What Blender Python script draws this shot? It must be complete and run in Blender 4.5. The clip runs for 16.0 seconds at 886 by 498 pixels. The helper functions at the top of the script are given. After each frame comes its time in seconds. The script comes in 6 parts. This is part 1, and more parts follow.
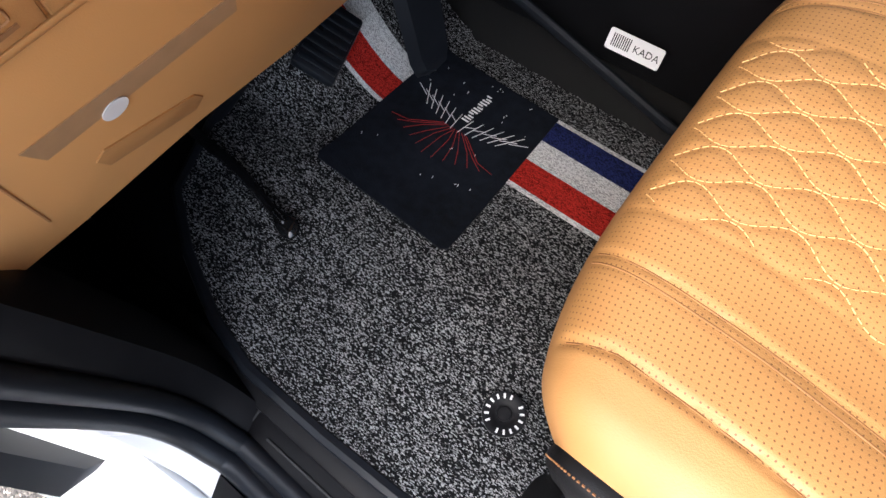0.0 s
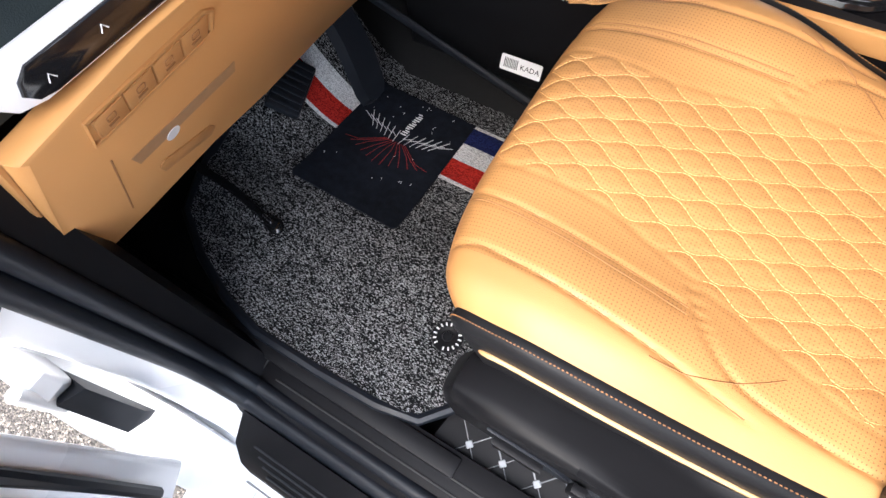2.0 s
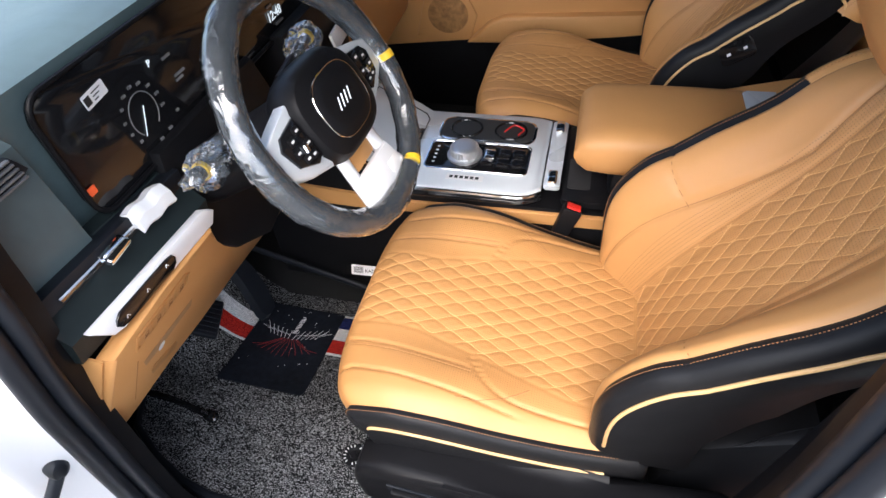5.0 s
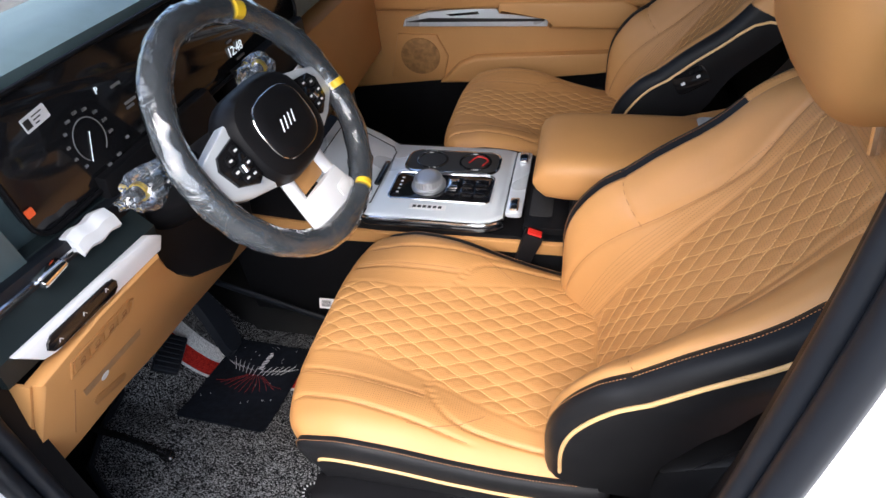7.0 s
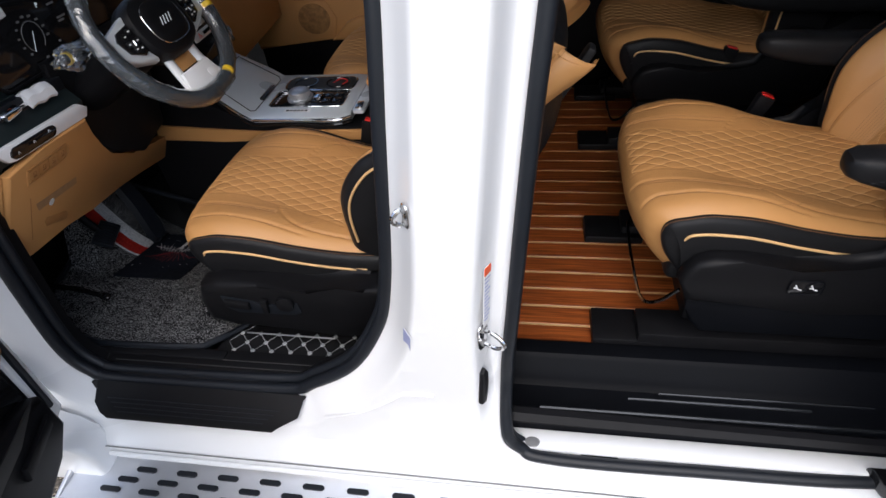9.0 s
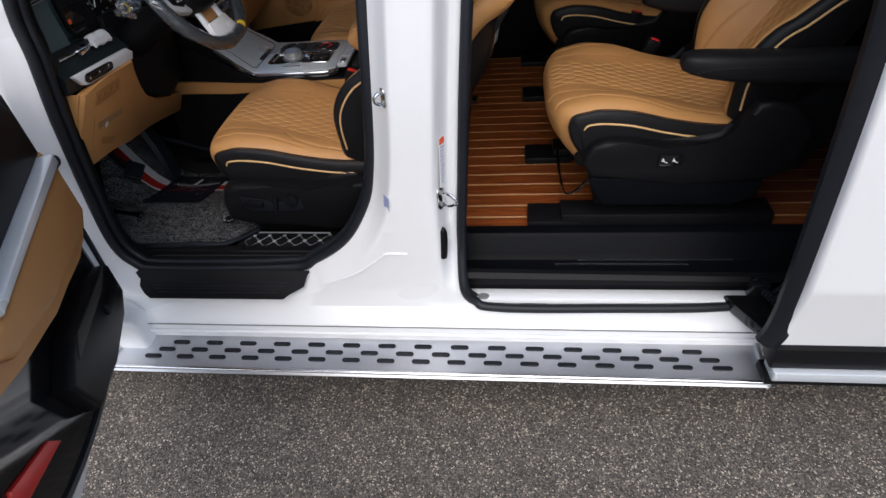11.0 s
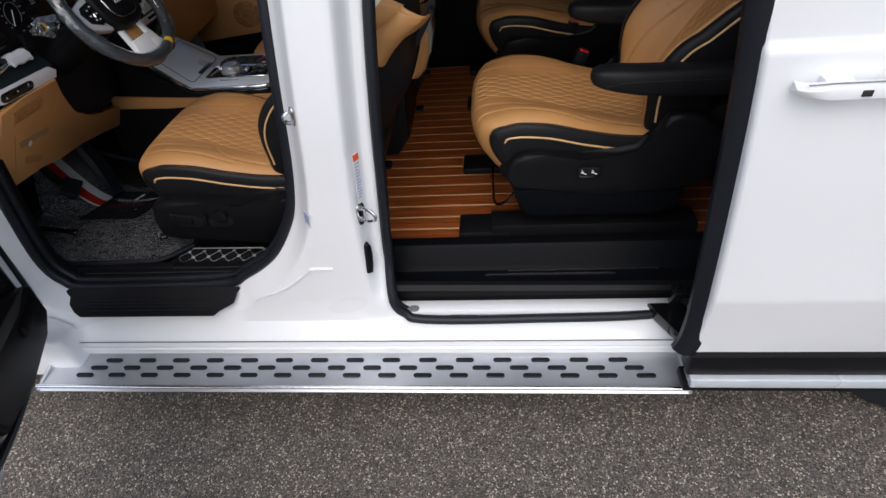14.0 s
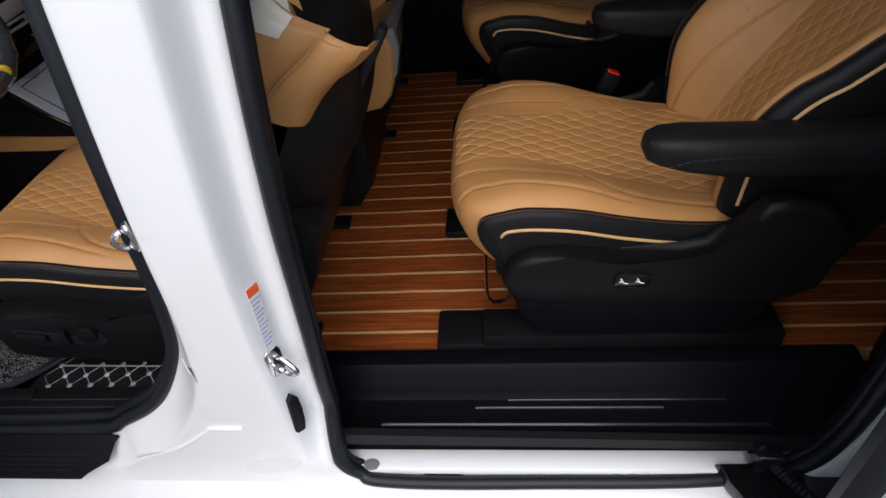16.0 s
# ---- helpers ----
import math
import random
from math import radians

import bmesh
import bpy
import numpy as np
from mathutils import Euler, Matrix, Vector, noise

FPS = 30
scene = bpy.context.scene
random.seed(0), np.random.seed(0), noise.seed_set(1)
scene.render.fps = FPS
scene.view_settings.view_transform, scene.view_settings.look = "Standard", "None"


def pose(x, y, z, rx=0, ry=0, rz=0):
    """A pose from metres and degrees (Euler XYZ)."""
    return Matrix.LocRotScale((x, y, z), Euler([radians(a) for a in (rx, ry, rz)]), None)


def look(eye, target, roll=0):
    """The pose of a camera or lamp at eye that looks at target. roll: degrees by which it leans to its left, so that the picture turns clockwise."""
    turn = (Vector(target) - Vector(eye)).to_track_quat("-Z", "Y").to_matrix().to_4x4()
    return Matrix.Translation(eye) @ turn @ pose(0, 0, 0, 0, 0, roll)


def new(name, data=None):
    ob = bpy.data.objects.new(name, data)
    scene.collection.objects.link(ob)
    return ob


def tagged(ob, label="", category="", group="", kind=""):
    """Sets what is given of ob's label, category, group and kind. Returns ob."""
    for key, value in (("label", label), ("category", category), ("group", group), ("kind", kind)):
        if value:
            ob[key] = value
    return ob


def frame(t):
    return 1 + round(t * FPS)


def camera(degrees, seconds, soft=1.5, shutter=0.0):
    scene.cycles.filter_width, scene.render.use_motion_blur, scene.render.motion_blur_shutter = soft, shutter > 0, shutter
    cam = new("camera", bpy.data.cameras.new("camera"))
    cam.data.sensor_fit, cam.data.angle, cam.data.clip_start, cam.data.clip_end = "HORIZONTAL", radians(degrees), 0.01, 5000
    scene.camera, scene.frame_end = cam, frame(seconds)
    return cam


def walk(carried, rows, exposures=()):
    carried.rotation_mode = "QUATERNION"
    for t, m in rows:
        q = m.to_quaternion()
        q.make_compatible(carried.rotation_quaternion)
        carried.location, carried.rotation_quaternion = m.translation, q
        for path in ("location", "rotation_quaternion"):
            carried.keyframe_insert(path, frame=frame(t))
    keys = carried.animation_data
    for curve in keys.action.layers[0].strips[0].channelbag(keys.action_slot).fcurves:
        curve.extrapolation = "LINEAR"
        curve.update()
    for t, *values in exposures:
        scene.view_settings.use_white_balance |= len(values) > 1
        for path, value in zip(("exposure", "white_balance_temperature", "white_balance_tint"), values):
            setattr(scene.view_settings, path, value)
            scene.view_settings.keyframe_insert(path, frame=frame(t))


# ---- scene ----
cam = camera(76.5, 16.0)
PATH = [
    (0, (0.02, 0.069, 1.079), (-0.549, 0.582, -0.769), -10.6),
    (0.5, (0.017, 0.071, 1.11), (-0.55, 0.571, -0.741), -12.0),
    (1, (0.025, 0.063, 1.137), (-0.546, 0.564, -0.713), -13.5),
    (1.5, (0.065, 0.042, 1.169), (-0.513, 0.582, -0.669), -13.6),
    (2, (0.169, -0.028, 1.25), (-0.404, 0.604, -0.558), -12.0),
    (2.5, (0.287, -0.123, 1.34), (-0.258, 0.715, -0.392), -9.4),
    (3, (0.373, -0.224, 1.423), (-0.138, 0.792, -0.222), -8.0),
    (3.5, (0.395, -0.271, 1.492), (-0.097, 0.832, -0.102), -7.2),
    (4, (0.383, -0.288, 1.526), (-0.084, 0.909, -0.007), -6.6),
    (4.5, (0.369, -0.297, 1.558), (-0.066, 0.983, 0.084), -6.0),
    (4.7, (0.366, -0.295, 1.565), (-0.059, 1.01, 0.11), -5.9),
    (6.8, (0.434, -0.304, 1.528), (-0.01, 1.139, 0.217), -6.1),
    (7, (0.443, -0.301, 1.525), (0.014, 1.15, 0.217), -6.0),
    (7.5, (0.508, -0.372, 1.533), (0.108, 1.093, 0.232), -6.2),
    (8, (0.571, -0.519, 1.518), (0.207, 0.958, 0.219), -6.0),
    (8.5, (0.719, -0.669, 1.515), (0.376, 0.81, 0.214), -6.0),
    (9, (0.856, -0.811, 1.528), (0.535, 0.674, 0.227), -6.2),
    (9.5, (0.869, -0.931, 1.534), (0.576, 0.559, 0.233), -6.3),
    (10, (0.868, -1.086, 1.512), (0.602, 0.42, 0.222), -6.1),
    (10.2, (0.871, -1.142, 1.529), (0.613, 0.368, 0.243), -6.0),
    (12.3, (1.092, -1.465, 1.564), (0.868, 0.068, 0.299), -5.9),
    (12.5, (1.098, -1.47, 1.586), (0.875, 0.065, 0.323), -6.0),
    (13, (1.105, -1.473, 1.64), (0.893, 0.063, 0.377), -5.9),
    (13.5, (1.123, -1.427, 1.609), (0.914, 0.105, 0.34), -6.0),
    (14, (1.119, -1.296, 1.564), (0.925, 0.233, 0.289), -5.8),
    (14.5, (1.08, -1.14, 1.527), (0.906, 0.373, 0.23), -5.6),
    (15, (1.084, -0.977, 1.444), (0.904, 0.518, 0.128), -5.9),
    (15.5, (1.126, -0.762, 1.435), (0.927, 0.722, 0.109), -6.8),
    (16, (1.137, -0.67, 1.452), (0.944, 0.799, 0.109), -6.8),
]
EXPOSURES = [(t, e, 6050, 10) for t, e in ((0, 1.9), (1.5, 2.0), (2.5, 2.06), (3.5, 2.02), (4.5, 1.87), (7.2, 1.64), (8, 1.0), (8.5, 0.66), (9, 0.4), (10, 0.08), (12.5, 0.0), (14.5, -0.08), (16, 0.06))]
walk(cam, [(t, look(eye, target, roll)) for t, eye, target, roll in PATH], EXPOSURES)
from mathutils import geometry


# ---- sky, sun, exposure ----
world = bpy.data.worlds.new("sky")
scene.world = world
world.use_nodes = True
wn = world.node_tree
sky = wn.nodes.new("ShaderNodeTexSky")
sky.sky_type = 'NISHITA'
sky.sun_disc = False
sky.sun_elevation, sky.sun_rotation = radians(50), radians(180)
sky.air_density, sky.dust_density, sky.ozone_density = 1.0, 4.0, 1.0
wn.links.new(sky.outputs[0], wn.nodes["Background"].inputs[0])
wn.nodes["Background"].inputs[1].default_value = 0.15
sun = new("sun", bpy.data.lights.new("sun", 'SUN'))
sun.data.energy, sun.data.angle, sun.data.color = 1.5, radians(90), (1.0, 0.985, 0.965)
sun.matrix_world = look((0.3, -4.0, 5.4), (0.3, 0.2, 0.4))

# ---- helpers for meshes ----


def link(nt, a, b):
    nt.links.new(a, b)


def material(name, color, rough=0.5, metal=0.0, vary=0.12, scale=30.0, bump=0.0, bump_scale=200.0, coat=0.0, spec=0.5, stains=0.0):
    """Principled surface with colour variation at two scales and a fine bump."""
    m = bpy.data.materials.new(name)
    m.use_nodes = True
    nt = m.node_tree
    b = nt.nodes["Principled BSDF"]
    co = nt.nodes.new("ShaderNodeTexCoord")
    n1 = nt.nodes.new("ShaderNodeTexNoise")
    n1.inputs["Scale"].default_value = scale
    n1.inputs["Detail"].default_value = 6
    link(nt, co.outputs["Object"], n1.inputs["Vector"])
    n2 = nt.nodes.new("ShaderNodeTexNoise")
    n2.inputs["Scale"].default_value = scale / 9
    link(nt, co.outputs["Object"], n2.inputs["Vector"])
    mul = nt.nodes.new("ShaderNodeMath")
    mul.operation = 'ADD'
    link(nt, n1.outputs["Fac"], mul.inputs[0])
    link(nt, n2.outputs["Fac"], mul.inputs[1])
    ramp = nt.nodes.new("ShaderNodeMapRange")
    ramp.inputs["From Min"].default_value = 0.6
    ramp.inputs["From Max"].default_value = 1.4
    ramp.inputs["To Min"].default_value = 1 - vary
    ramp.inputs["To Max"].default_value = 1 + vary
    link(nt, mul.outputs[0], ramp.inputs["Value"])
    hsv = nt.nodes.new("ShaderNodeHueSaturation")
    hsv.inputs["Color"].default_value = (*color, 1)
    link(nt, ramp.outputs[0], hsv.inputs["Value"])
    link(nt, hsv.outputs[0], b.inputs["Base Color"])
    b.inputs["Roughness"].default_value = rough
    b.inputs["Metallic"].default_value = metal
    b.inputs["Coat Weight"].default_value = coat
    b.inputs["Coat Roughness"].default_value = 0.05
    b.inputs["Specular IOR Level"].default_value = spec
    rr = nt.nodes.new("ShaderNodeMapRange")
    rr.inputs["To Min"].default_value = max(0.02, rough - 0.08)
    rr.inputs["To Max"].default_value = min(1, rough + 0.08)
    link(nt, n2.outputs["Fac"], rr.inputs["Value"])
    link(nt, rr.outputs[0], b.inputs["Roughness"])
    if bump:
        n3 = nt.nodes.new("ShaderNodeTexNoise")
        n3.inputs["Scale"].default_value = bump_scale
        n3.inputs["Detail"].default_value = 4
        link(nt, co.outputs["Object"], n3.inputs["Vector"])
        bp = nt.nodes.new("ShaderNodeBump")
        bp.inputs["Strength"].default_value = bump
        bp.inputs["Distance"].default_value = 0.002
        link(nt, n3.outputs["Fac"], bp.inputs["Height"])
        link(nt, bp.outputs[0], b.inputs["Normal"])
    return m


def glass(name, color=(1, 1, 1), rough=0.02, body=0.05, gloss=1.0, ior=1.5, crinkle=0.0):
    """Thin clear sheet: see-through, with a Fresnel gloss and a little body colour."""
    m = bpy.data.materials.new(name)
    m.use_nodes = True
    nt = m.node_tree
    out = nt.nodes["Material Output"]
    nt.nodes.remove(nt.nodes["Principled BSDF"])
    tr, gl, di = nt.nodes.new("ShaderNodeBsdfTransparent"), nt.nodes.new("ShaderNodeBsdfGlossy"), nt.nodes.new("ShaderNodeBsdfDiffuse")
    tr.inputs[0].default_value = (0.97, 0.975, 0.975, 1)
    gl.inputs["Roughness"].default_value = rough
    di.inputs[0].default_value = (*color, 1)
    fr = nt.nodes.new("ShaderNodeFresnel")
    fr.inputs[0].default_value = ior
    k = nt.nodes.new("ShaderNodeMath")
    k.operation = 'MULTIPLY'
    k.inputs[1].default_value = gloss
    link(nt, fr.outputs[0], k.inputs[0])
    if crinkle:
        tc = nt.nodes.new("ShaderNodeTexCoord")
        nz = nt.nodes.new("ShaderNodeTexNoise")
        nz.inputs["Scale"].default_value = 20
        nz.inputs["Detail"].default_value = 3
        nz.inputs["Distortion"].default_value = 1.6
        bp = nt.nodes.new("ShaderNodeBump")
        bp.inputs["Strength"].default_value = crinkle
        bp.inputs["Distance"].default_value = 0.012
        link(nt, tc.outputs["Object"], nz.inputs["Vector"])
        link(nt, nz.outputs["Fac"], bp.inputs["Height"])
        link(nt, bp.outputs[0], gl.inputs["Normal"])
        link(nt, bp.outputs[0], fr.inputs["Normal"])
    m1, m2 = nt.nodes.new("ShaderNodeMixShader"), nt.nodes.new("ShaderNodeMixShader")
    m1.inputs[0].default_value = body
    link(nt, tr.outputs[0], m1.inputs[1])
    link(nt, di.outputs[0], m1.inputs[2])
    link(nt, k.outputs[0], m2.inputs[0])
    link(nt, m1.outputs[0], m2.inputs[1])
    link(nt, gl.outputs[0], m2.inputs[2])
    link(nt, m2.outputs[0], out.inputs[0])
    return m


TAN = (0.50, 0.252, 0.085)
M_TAN = material("tan leather", TAN, 0.5, vary=0.06, scale=14, bump=0.15, bump_scale=900)
M_TANP = material("tan soft plastic", (0.50, 0.250, 0.083), 0.55, vary=0.05, scale=10, bump=0.1, bump_scale=1200)
M_BLK = material("black leather", (0.011, 0.011, 0.012), 0.42, vary=0.2, scale=20, bump=0.15, bump_scale=900, spec=0.16)
M_BPL = material("black plastic", (0.007, 0.007, 0.008), 0.42, vary=0.2, scale=20, bump=0.08, bump_scale=1500, spec=0.14)
M_RUB = material("black rubber", (0.008, 0.010, 0.014), 0.45, vary=0.2, scale=20, spec=0.36)
M_GLOSS = material("gloss black", (0.008, 0.008, 0.009), 0.08, vary=0.1, scale=10)
M_CARP = material("black carpet", (0.006, 0.006, 0.006), 0.95, vary=0.4, scale=400, bump=0.6, bump_scale=700)
M_WHITE = material("white car paint", (0.83, 0.835, 0.84), 0.28, vary=0.012, scale=5, coat=0.6)
M_ALU = material("brushed aluminium", (0.62, 0.63, 0.65), 0.38, metal=0.85, vary=0.05, scale=40)
M_CHROME = material("chrome", (0.75, 0.75, 0.76), 0.12, metal=1.0, vary=0.03)
M_SILVER = material("satin silver plastic", (0.66, 0.70, 0.73), 0.28, metal=0.3, vary=0.04, scale=20)
M_PIPE = material("tan piping", (0.66, 0.41, 0.18), 0.5, vary=0.06)
M_THREAD = material("pale thread", (0.72, 0.45, 0.19), 0.8, vary=0.1)
M_SEAMT = material("brown seam thread", (0.30, 0.14, 0.05), 0.8, vary=0.1)
M_WFILM = material("white film", (0.78, 0.79, 0.8), 0.5, vary=0.04, scale=20)
M_RED = material("red plastic", (0.6, 0.02, 0.015), 0.35, vary=0.05)
M_YEL = material("yellow tape", (0.75, 0.5, 0.02), 0.5, vary=0.05)
M_ORG = material("orange sticker", (0.9, 0.12, 0.03), 0.5, vary=0.03)
M_DARK = material("dark headliner", (0.03, 0.03, 0.03), 0.9, vary=0.2)
M_PAPER = material("white paper", (0.75, 0.75, 0.75), 0.6, vary=0.03)
# black for print and joints, and for the painted shade of uncut hollows
M_INK_SHADE = material("black ink and hollow shade", (0.02, 0.02, 0.02), 0.6)
M_GREY = material("grey plastic", (0.18, 0.18, 0.18), 0.5, vary=0.1)
# black dash; the windscreen sky's teal reflection is put into the base colour
M_DASH_SHEEN = material("dash grain with sky sheen", (0.105, 0.150, 0.155), 0.42, vary=0.15, scale=40, bump=0.2, bump_scale=900)
M_RIB = material("polished rib", (0.02, 0.022, 0.025), 0.16, vary=0.1, scale=30, spec=0.9)
M_STEP = material("worn black step plastic", (0.004, 0.0045, 0.006), 0.42, vary=0.3, scale=8, bump=0.08, bump_scale=900, spec=0.07)
G_TINT = glass("tinted glass", (0.006, 0.008, 0.008), 0.02, 0.9)
G_CLEAR = glass("windscreen glass", (0.5, 0.6, 0.58), 0.01, 0.06)
G_FILM = glass("clear plastic film", (0.62, 0.70, 0.78), 0.05, 0.07, 2.2, crinkle=0.38)


def part(name, bm, mat, parent=None, label="", smooth=True, angle=40):
    """Links a bmesh (or a mesh) as one object, under a thing if one is given."""
    if isinstance(bm, bmesh.types.BMesh):
        bmesh.ops.recalc_face_normals(bm, faces=bm.faces)
        me = bpy.data.meshes.new(name)
        bm.to_mesh(me)
        bm.free()
    else:
        me = bm
    if smooth:
        me.shade_smooth()
        me.set_sharp_from_angle(angle=radians(angle))
    if mat:
        me.materials.append(mat)
    ob = new(name, me)
    if parent:
        ob.parent = parent
    if label:
        ob["label"] = label
    return ob


def thing(name, label, category, loc=(0, 0, 0), group="", kind=""):
    e = new(name)
    e.location = loc
    e.empty_display_size = 0.05
    return tagged(e, label, category, group, kind)


def box(x0, x1, y0, y1, z0, z1, bev=0.004, seg=2, bm=None):
    own = bm is None
    b = bmesh.new()
    bmesh.ops.create_cube(b, size=1)
    for v in b.verts:
        v.co = Vector(((x0 + x1) / 2 + v.co.x * (x1 - x0), (y0 + y1) / 2 + v.co.y * (y1 - y0), (z0 + z1) / 2 + v.co.z * (z1 - z0)))
    if bev:
        bmesh.ops.bevel(b, geom=list(b.edges), offset=min(bev, 0.45 * min(x1 - x0, y1 - y0, z1 - z0)), segments=seg, affect='EDGES', profile=0.5)
    if own:
        return b
    merge(bm, b)
    return bm


def merge(bm, other):
    me = bpy.data.meshes.new("tmp")
    other.to_mesh(me)
    other.free()
    bm.from_mesh(me)
    bpy.data.meshes.remove(me)
    return bm


def moved(bm, m):
    bmesh.ops.transform(bm, matrix=m, verts=bm.verts)
    return bm


def spline(pts, n=8, closed=False):
    """Catmull-Rom through pts, n steps a span."""
    P = [np.array(p, float) for p in pts]
    N = len(P)
    out = []
    spans = N if closed else N - 1
    for i in range(spans):
        if closed:
            a, b, c, d = P[(i - 1) % N], P[i], P[(i + 1) % N], P[(i + 2) % N]
        else:
            b, c = P[i], P[i + 1]
            a = P[i - 1] if i else 2 * b - c
            d = P[i + 2] if i + 2 < N else 2 * c - b
        for k in range(n):
            t = k / n
            out.append(0.5 * ((2 * b) + (c - a) * t + (2 * a - 5 * b + 4 * c - d) * t * t + (3 * b - a - 3 * c + d) * t ** 3))
    if not closed:
        out.append(P[-1])
    return out


def tube(pts, r, seg=8, closed=False, flat=1.0, up=(0, 0, 1), bm=None):
    """A tube round a line of points; r may be a list. flat: height over width."""
    own = bm is None
    b = bmesh.new() if own else bm
    P = [Vector(p) for p in pts]
    N = len(P)
    rings = []
    ref = Vector(up)
    for i, p in enumerate(P):
        t = (P[(i + 1) % N] - P[i - 1]) if closed else (P[min(i + 1, N - 1)] - P[max(i - 1, 0)])
        t.normalize()
        s = t.cross(ref)
        if s.length < 1e-4:
            s = t.cross(Vector((1, 0, 0.3)))
        s.normalize()
        u = s.cross(t)
        rad = r[i] if isinstance(r, (list, tuple)) else r
        rings.append([b.verts.new(p + rad * (math.cos(2 * math.pi * k / seg) * s + flat * math.sin(2 * math.pi * k / seg) * u)) for k in range(seg)])
    for i in range(N if closed else N - 1):
        A, B = rings[i], rings[(i + 1) % N]
        for k in range(seg):
            b.faces.new((A[k], A[(k + 1) % seg], B[(k + 1) % seg], B[k]))
    if not closed:
        b.faces.new(rings[0])
        b.faces.new(rings[-1][::-1])
    return b


def loft(rings, closed_ring=True, cap=True, loop=False, bm=None):
    """Skin through rings of points of one length."""
    b = bmesh.new() if bm is None else bm
    V = [[b.verts.new(Vector(p)) for p in ring] for ring in rings]
    n = len(V[0])
    for i in range(len(V) if loop else len(V) - 1):
        A, B = V[i], V[(i + 1) % len(V)]
        for k in range(n if closed_ring else n - 1):
            b.faces.new((A[k], A[(k + 1) % n], B[(k + 1) % n], B[k]))
    if cap and closed_ring and not loop:
        b.faces.new(V[0])
        b.faces.new(V[-1][::-1])
    return b


def slab(outline, axis, a0, a1, bev=0.003, seg=2):
    """A plate with a polygon outline, from a0 to a1 along axis ('x', 'y' or 'z')."""
    b = bmesh.new()

    def pt(p, a):
        return {"x": (a, p[0], p[1]), "y": (p[0], a, p[1]), "z": (p[0], p[1], a)}[axis]
    lo = [b.verts.new(pt(p, a0)) for p in outline]
    hi = [b.verts.new(pt(p, a1)) for p in outline]
    n = len(lo)
    f0, f1 = b.faces.new(lo), b.faces.new(hi[::-1])
    for k in range(n):
        b.faces.new((lo[k], hi[k], hi[(k + 1) % n], lo[(k + 1) % n]))
    if bev:
        rim = [e for f in (f0, f1) for e in f.edges]
        bmesh.ops.bevel(b, geom=rim, offset=bev, segments=seg, affect='EDGES', profile=0.5)
    return b


def rounded(x0, x1, y0, y1, r, n=5):
    """Outline of a rectangle with round corners."""
    out = []
    for cx, cy, a in ((x1 - r, y1 - r, 0), (x0 + r, y1 - r, 90), (x0 + r, y0 + r, 180), (x1 - r, y0 + r, 270)):
        for k in range(n + 1):
            q = radians(a + 90 * k / n)
            out.append((cx + r * math.cos(q), cy + r * math.sin(q)))
    return out


def text(body, size, m, mat, name="lettering", parent=None, label="", depth=0.0006):
    """Raised lettering with the built-in font, as a mesh, centred at m."""
    cu = bpy.data.curves.new(name, 'FONT')
    cu.body, cu.size, cu.extrude, cu.align_x, cu.align_y = body, size, depth, 'CENTER', 'CENTER'
    cu.resolution_u = 2
    ob = new(name, cu)
    dg = bpy.context.evaluated_depsgraph_get()
    me = bpy.data.meshes.new_from_object(ob.evaluated_get(dg))
    bpy.data.objects.remove(ob)
    me.transform(m)
    return part(name, me, mat, parent, label, smooth=False)

# ---- ground ----
YC = 0.79  # middle of the van
GR = 40


def ground():
    b = bmesh.new()
    bmesh.ops.create_grid(b, x_segments=40, y_segments=40, size=400)
    m = material("asphalt", (0.138, 0.122, 0.104), 0.9, vary=0.35, scale=160, bump=0.7, bump_scale=260)
    nt = m.node_tree
    bs = nt.nodes["Principled BSDF"]
    tc = nt.nodes.new("ShaderNodeTexCoord")
    vo = nt.nodes.new("ShaderNodeTexVoronoi")
    vo.inputs["Scale"].default_value = 230
    link(nt, tc.outputs["Object"], vo.inputs["Vector"])
    sp = nt.nodes.new("ShaderNodeSeparateColor")
    link(nt, vo.outputs["Color"], sp.inputs[0])
    rp = nt.nodes.new("ShaderNodeValToRGB")
    rp.color_ramp.elements[0].position, rp.color_ramp.elements[0].color = 0.0, (0.30, 0.30, 0.30, 1)
    rp.color_ramp.elements[1].position, rp.color_ramp.elements[1].color = 1.0, (4.6, 4.4, 4.1, 1)
    e = rp.color_ramp.elements.new(0.62)
    e.color = (0.95, 0.95, 0.95, 1)
    e = rp.color_ramp.elements.new(0.9)
    e.color = (1.6, 1.56, 1.5, 1)
    link(nt, sp.outputs[0], rp.inputs[0])
    mx = nt.nodes.new("ShaderNodeMix")
    mx.data_type, mx.blend_type = 'RGBA', 'MULTIPLY'
    mx.inputs["Factor"].default_value = 1.0
    link(nt, bs.inputs["Base Color"].links[0].from_socket, mx.inputs["A"])
    link(nt, rp.outputs[0], mx.inputs["B"])
    link(nt, mx.outputs["Result"], bs.inputs["Base Color"])
    bp = nt.nodes.new("ShaderNodeBump")
    bp.inputs["Strength"].default_value = 0.8
    bp.inputs["Distance"].default_value = 0.004
    bp.invert = True
    link(nt, vo.outputs["Distance"], bp.inputs["Height"])
    link(nt, bp.outputs[0], bs.inputs["Normal"])
    ob = part("ground", b, m, smooth=False)
    return tagged(ob, "worn grey asphalt with pale stone chips", "ground", kind="structure")


ground()

# ---- van body ----
van = thing("van_body", "white passenger van body with both side doors open", "van")

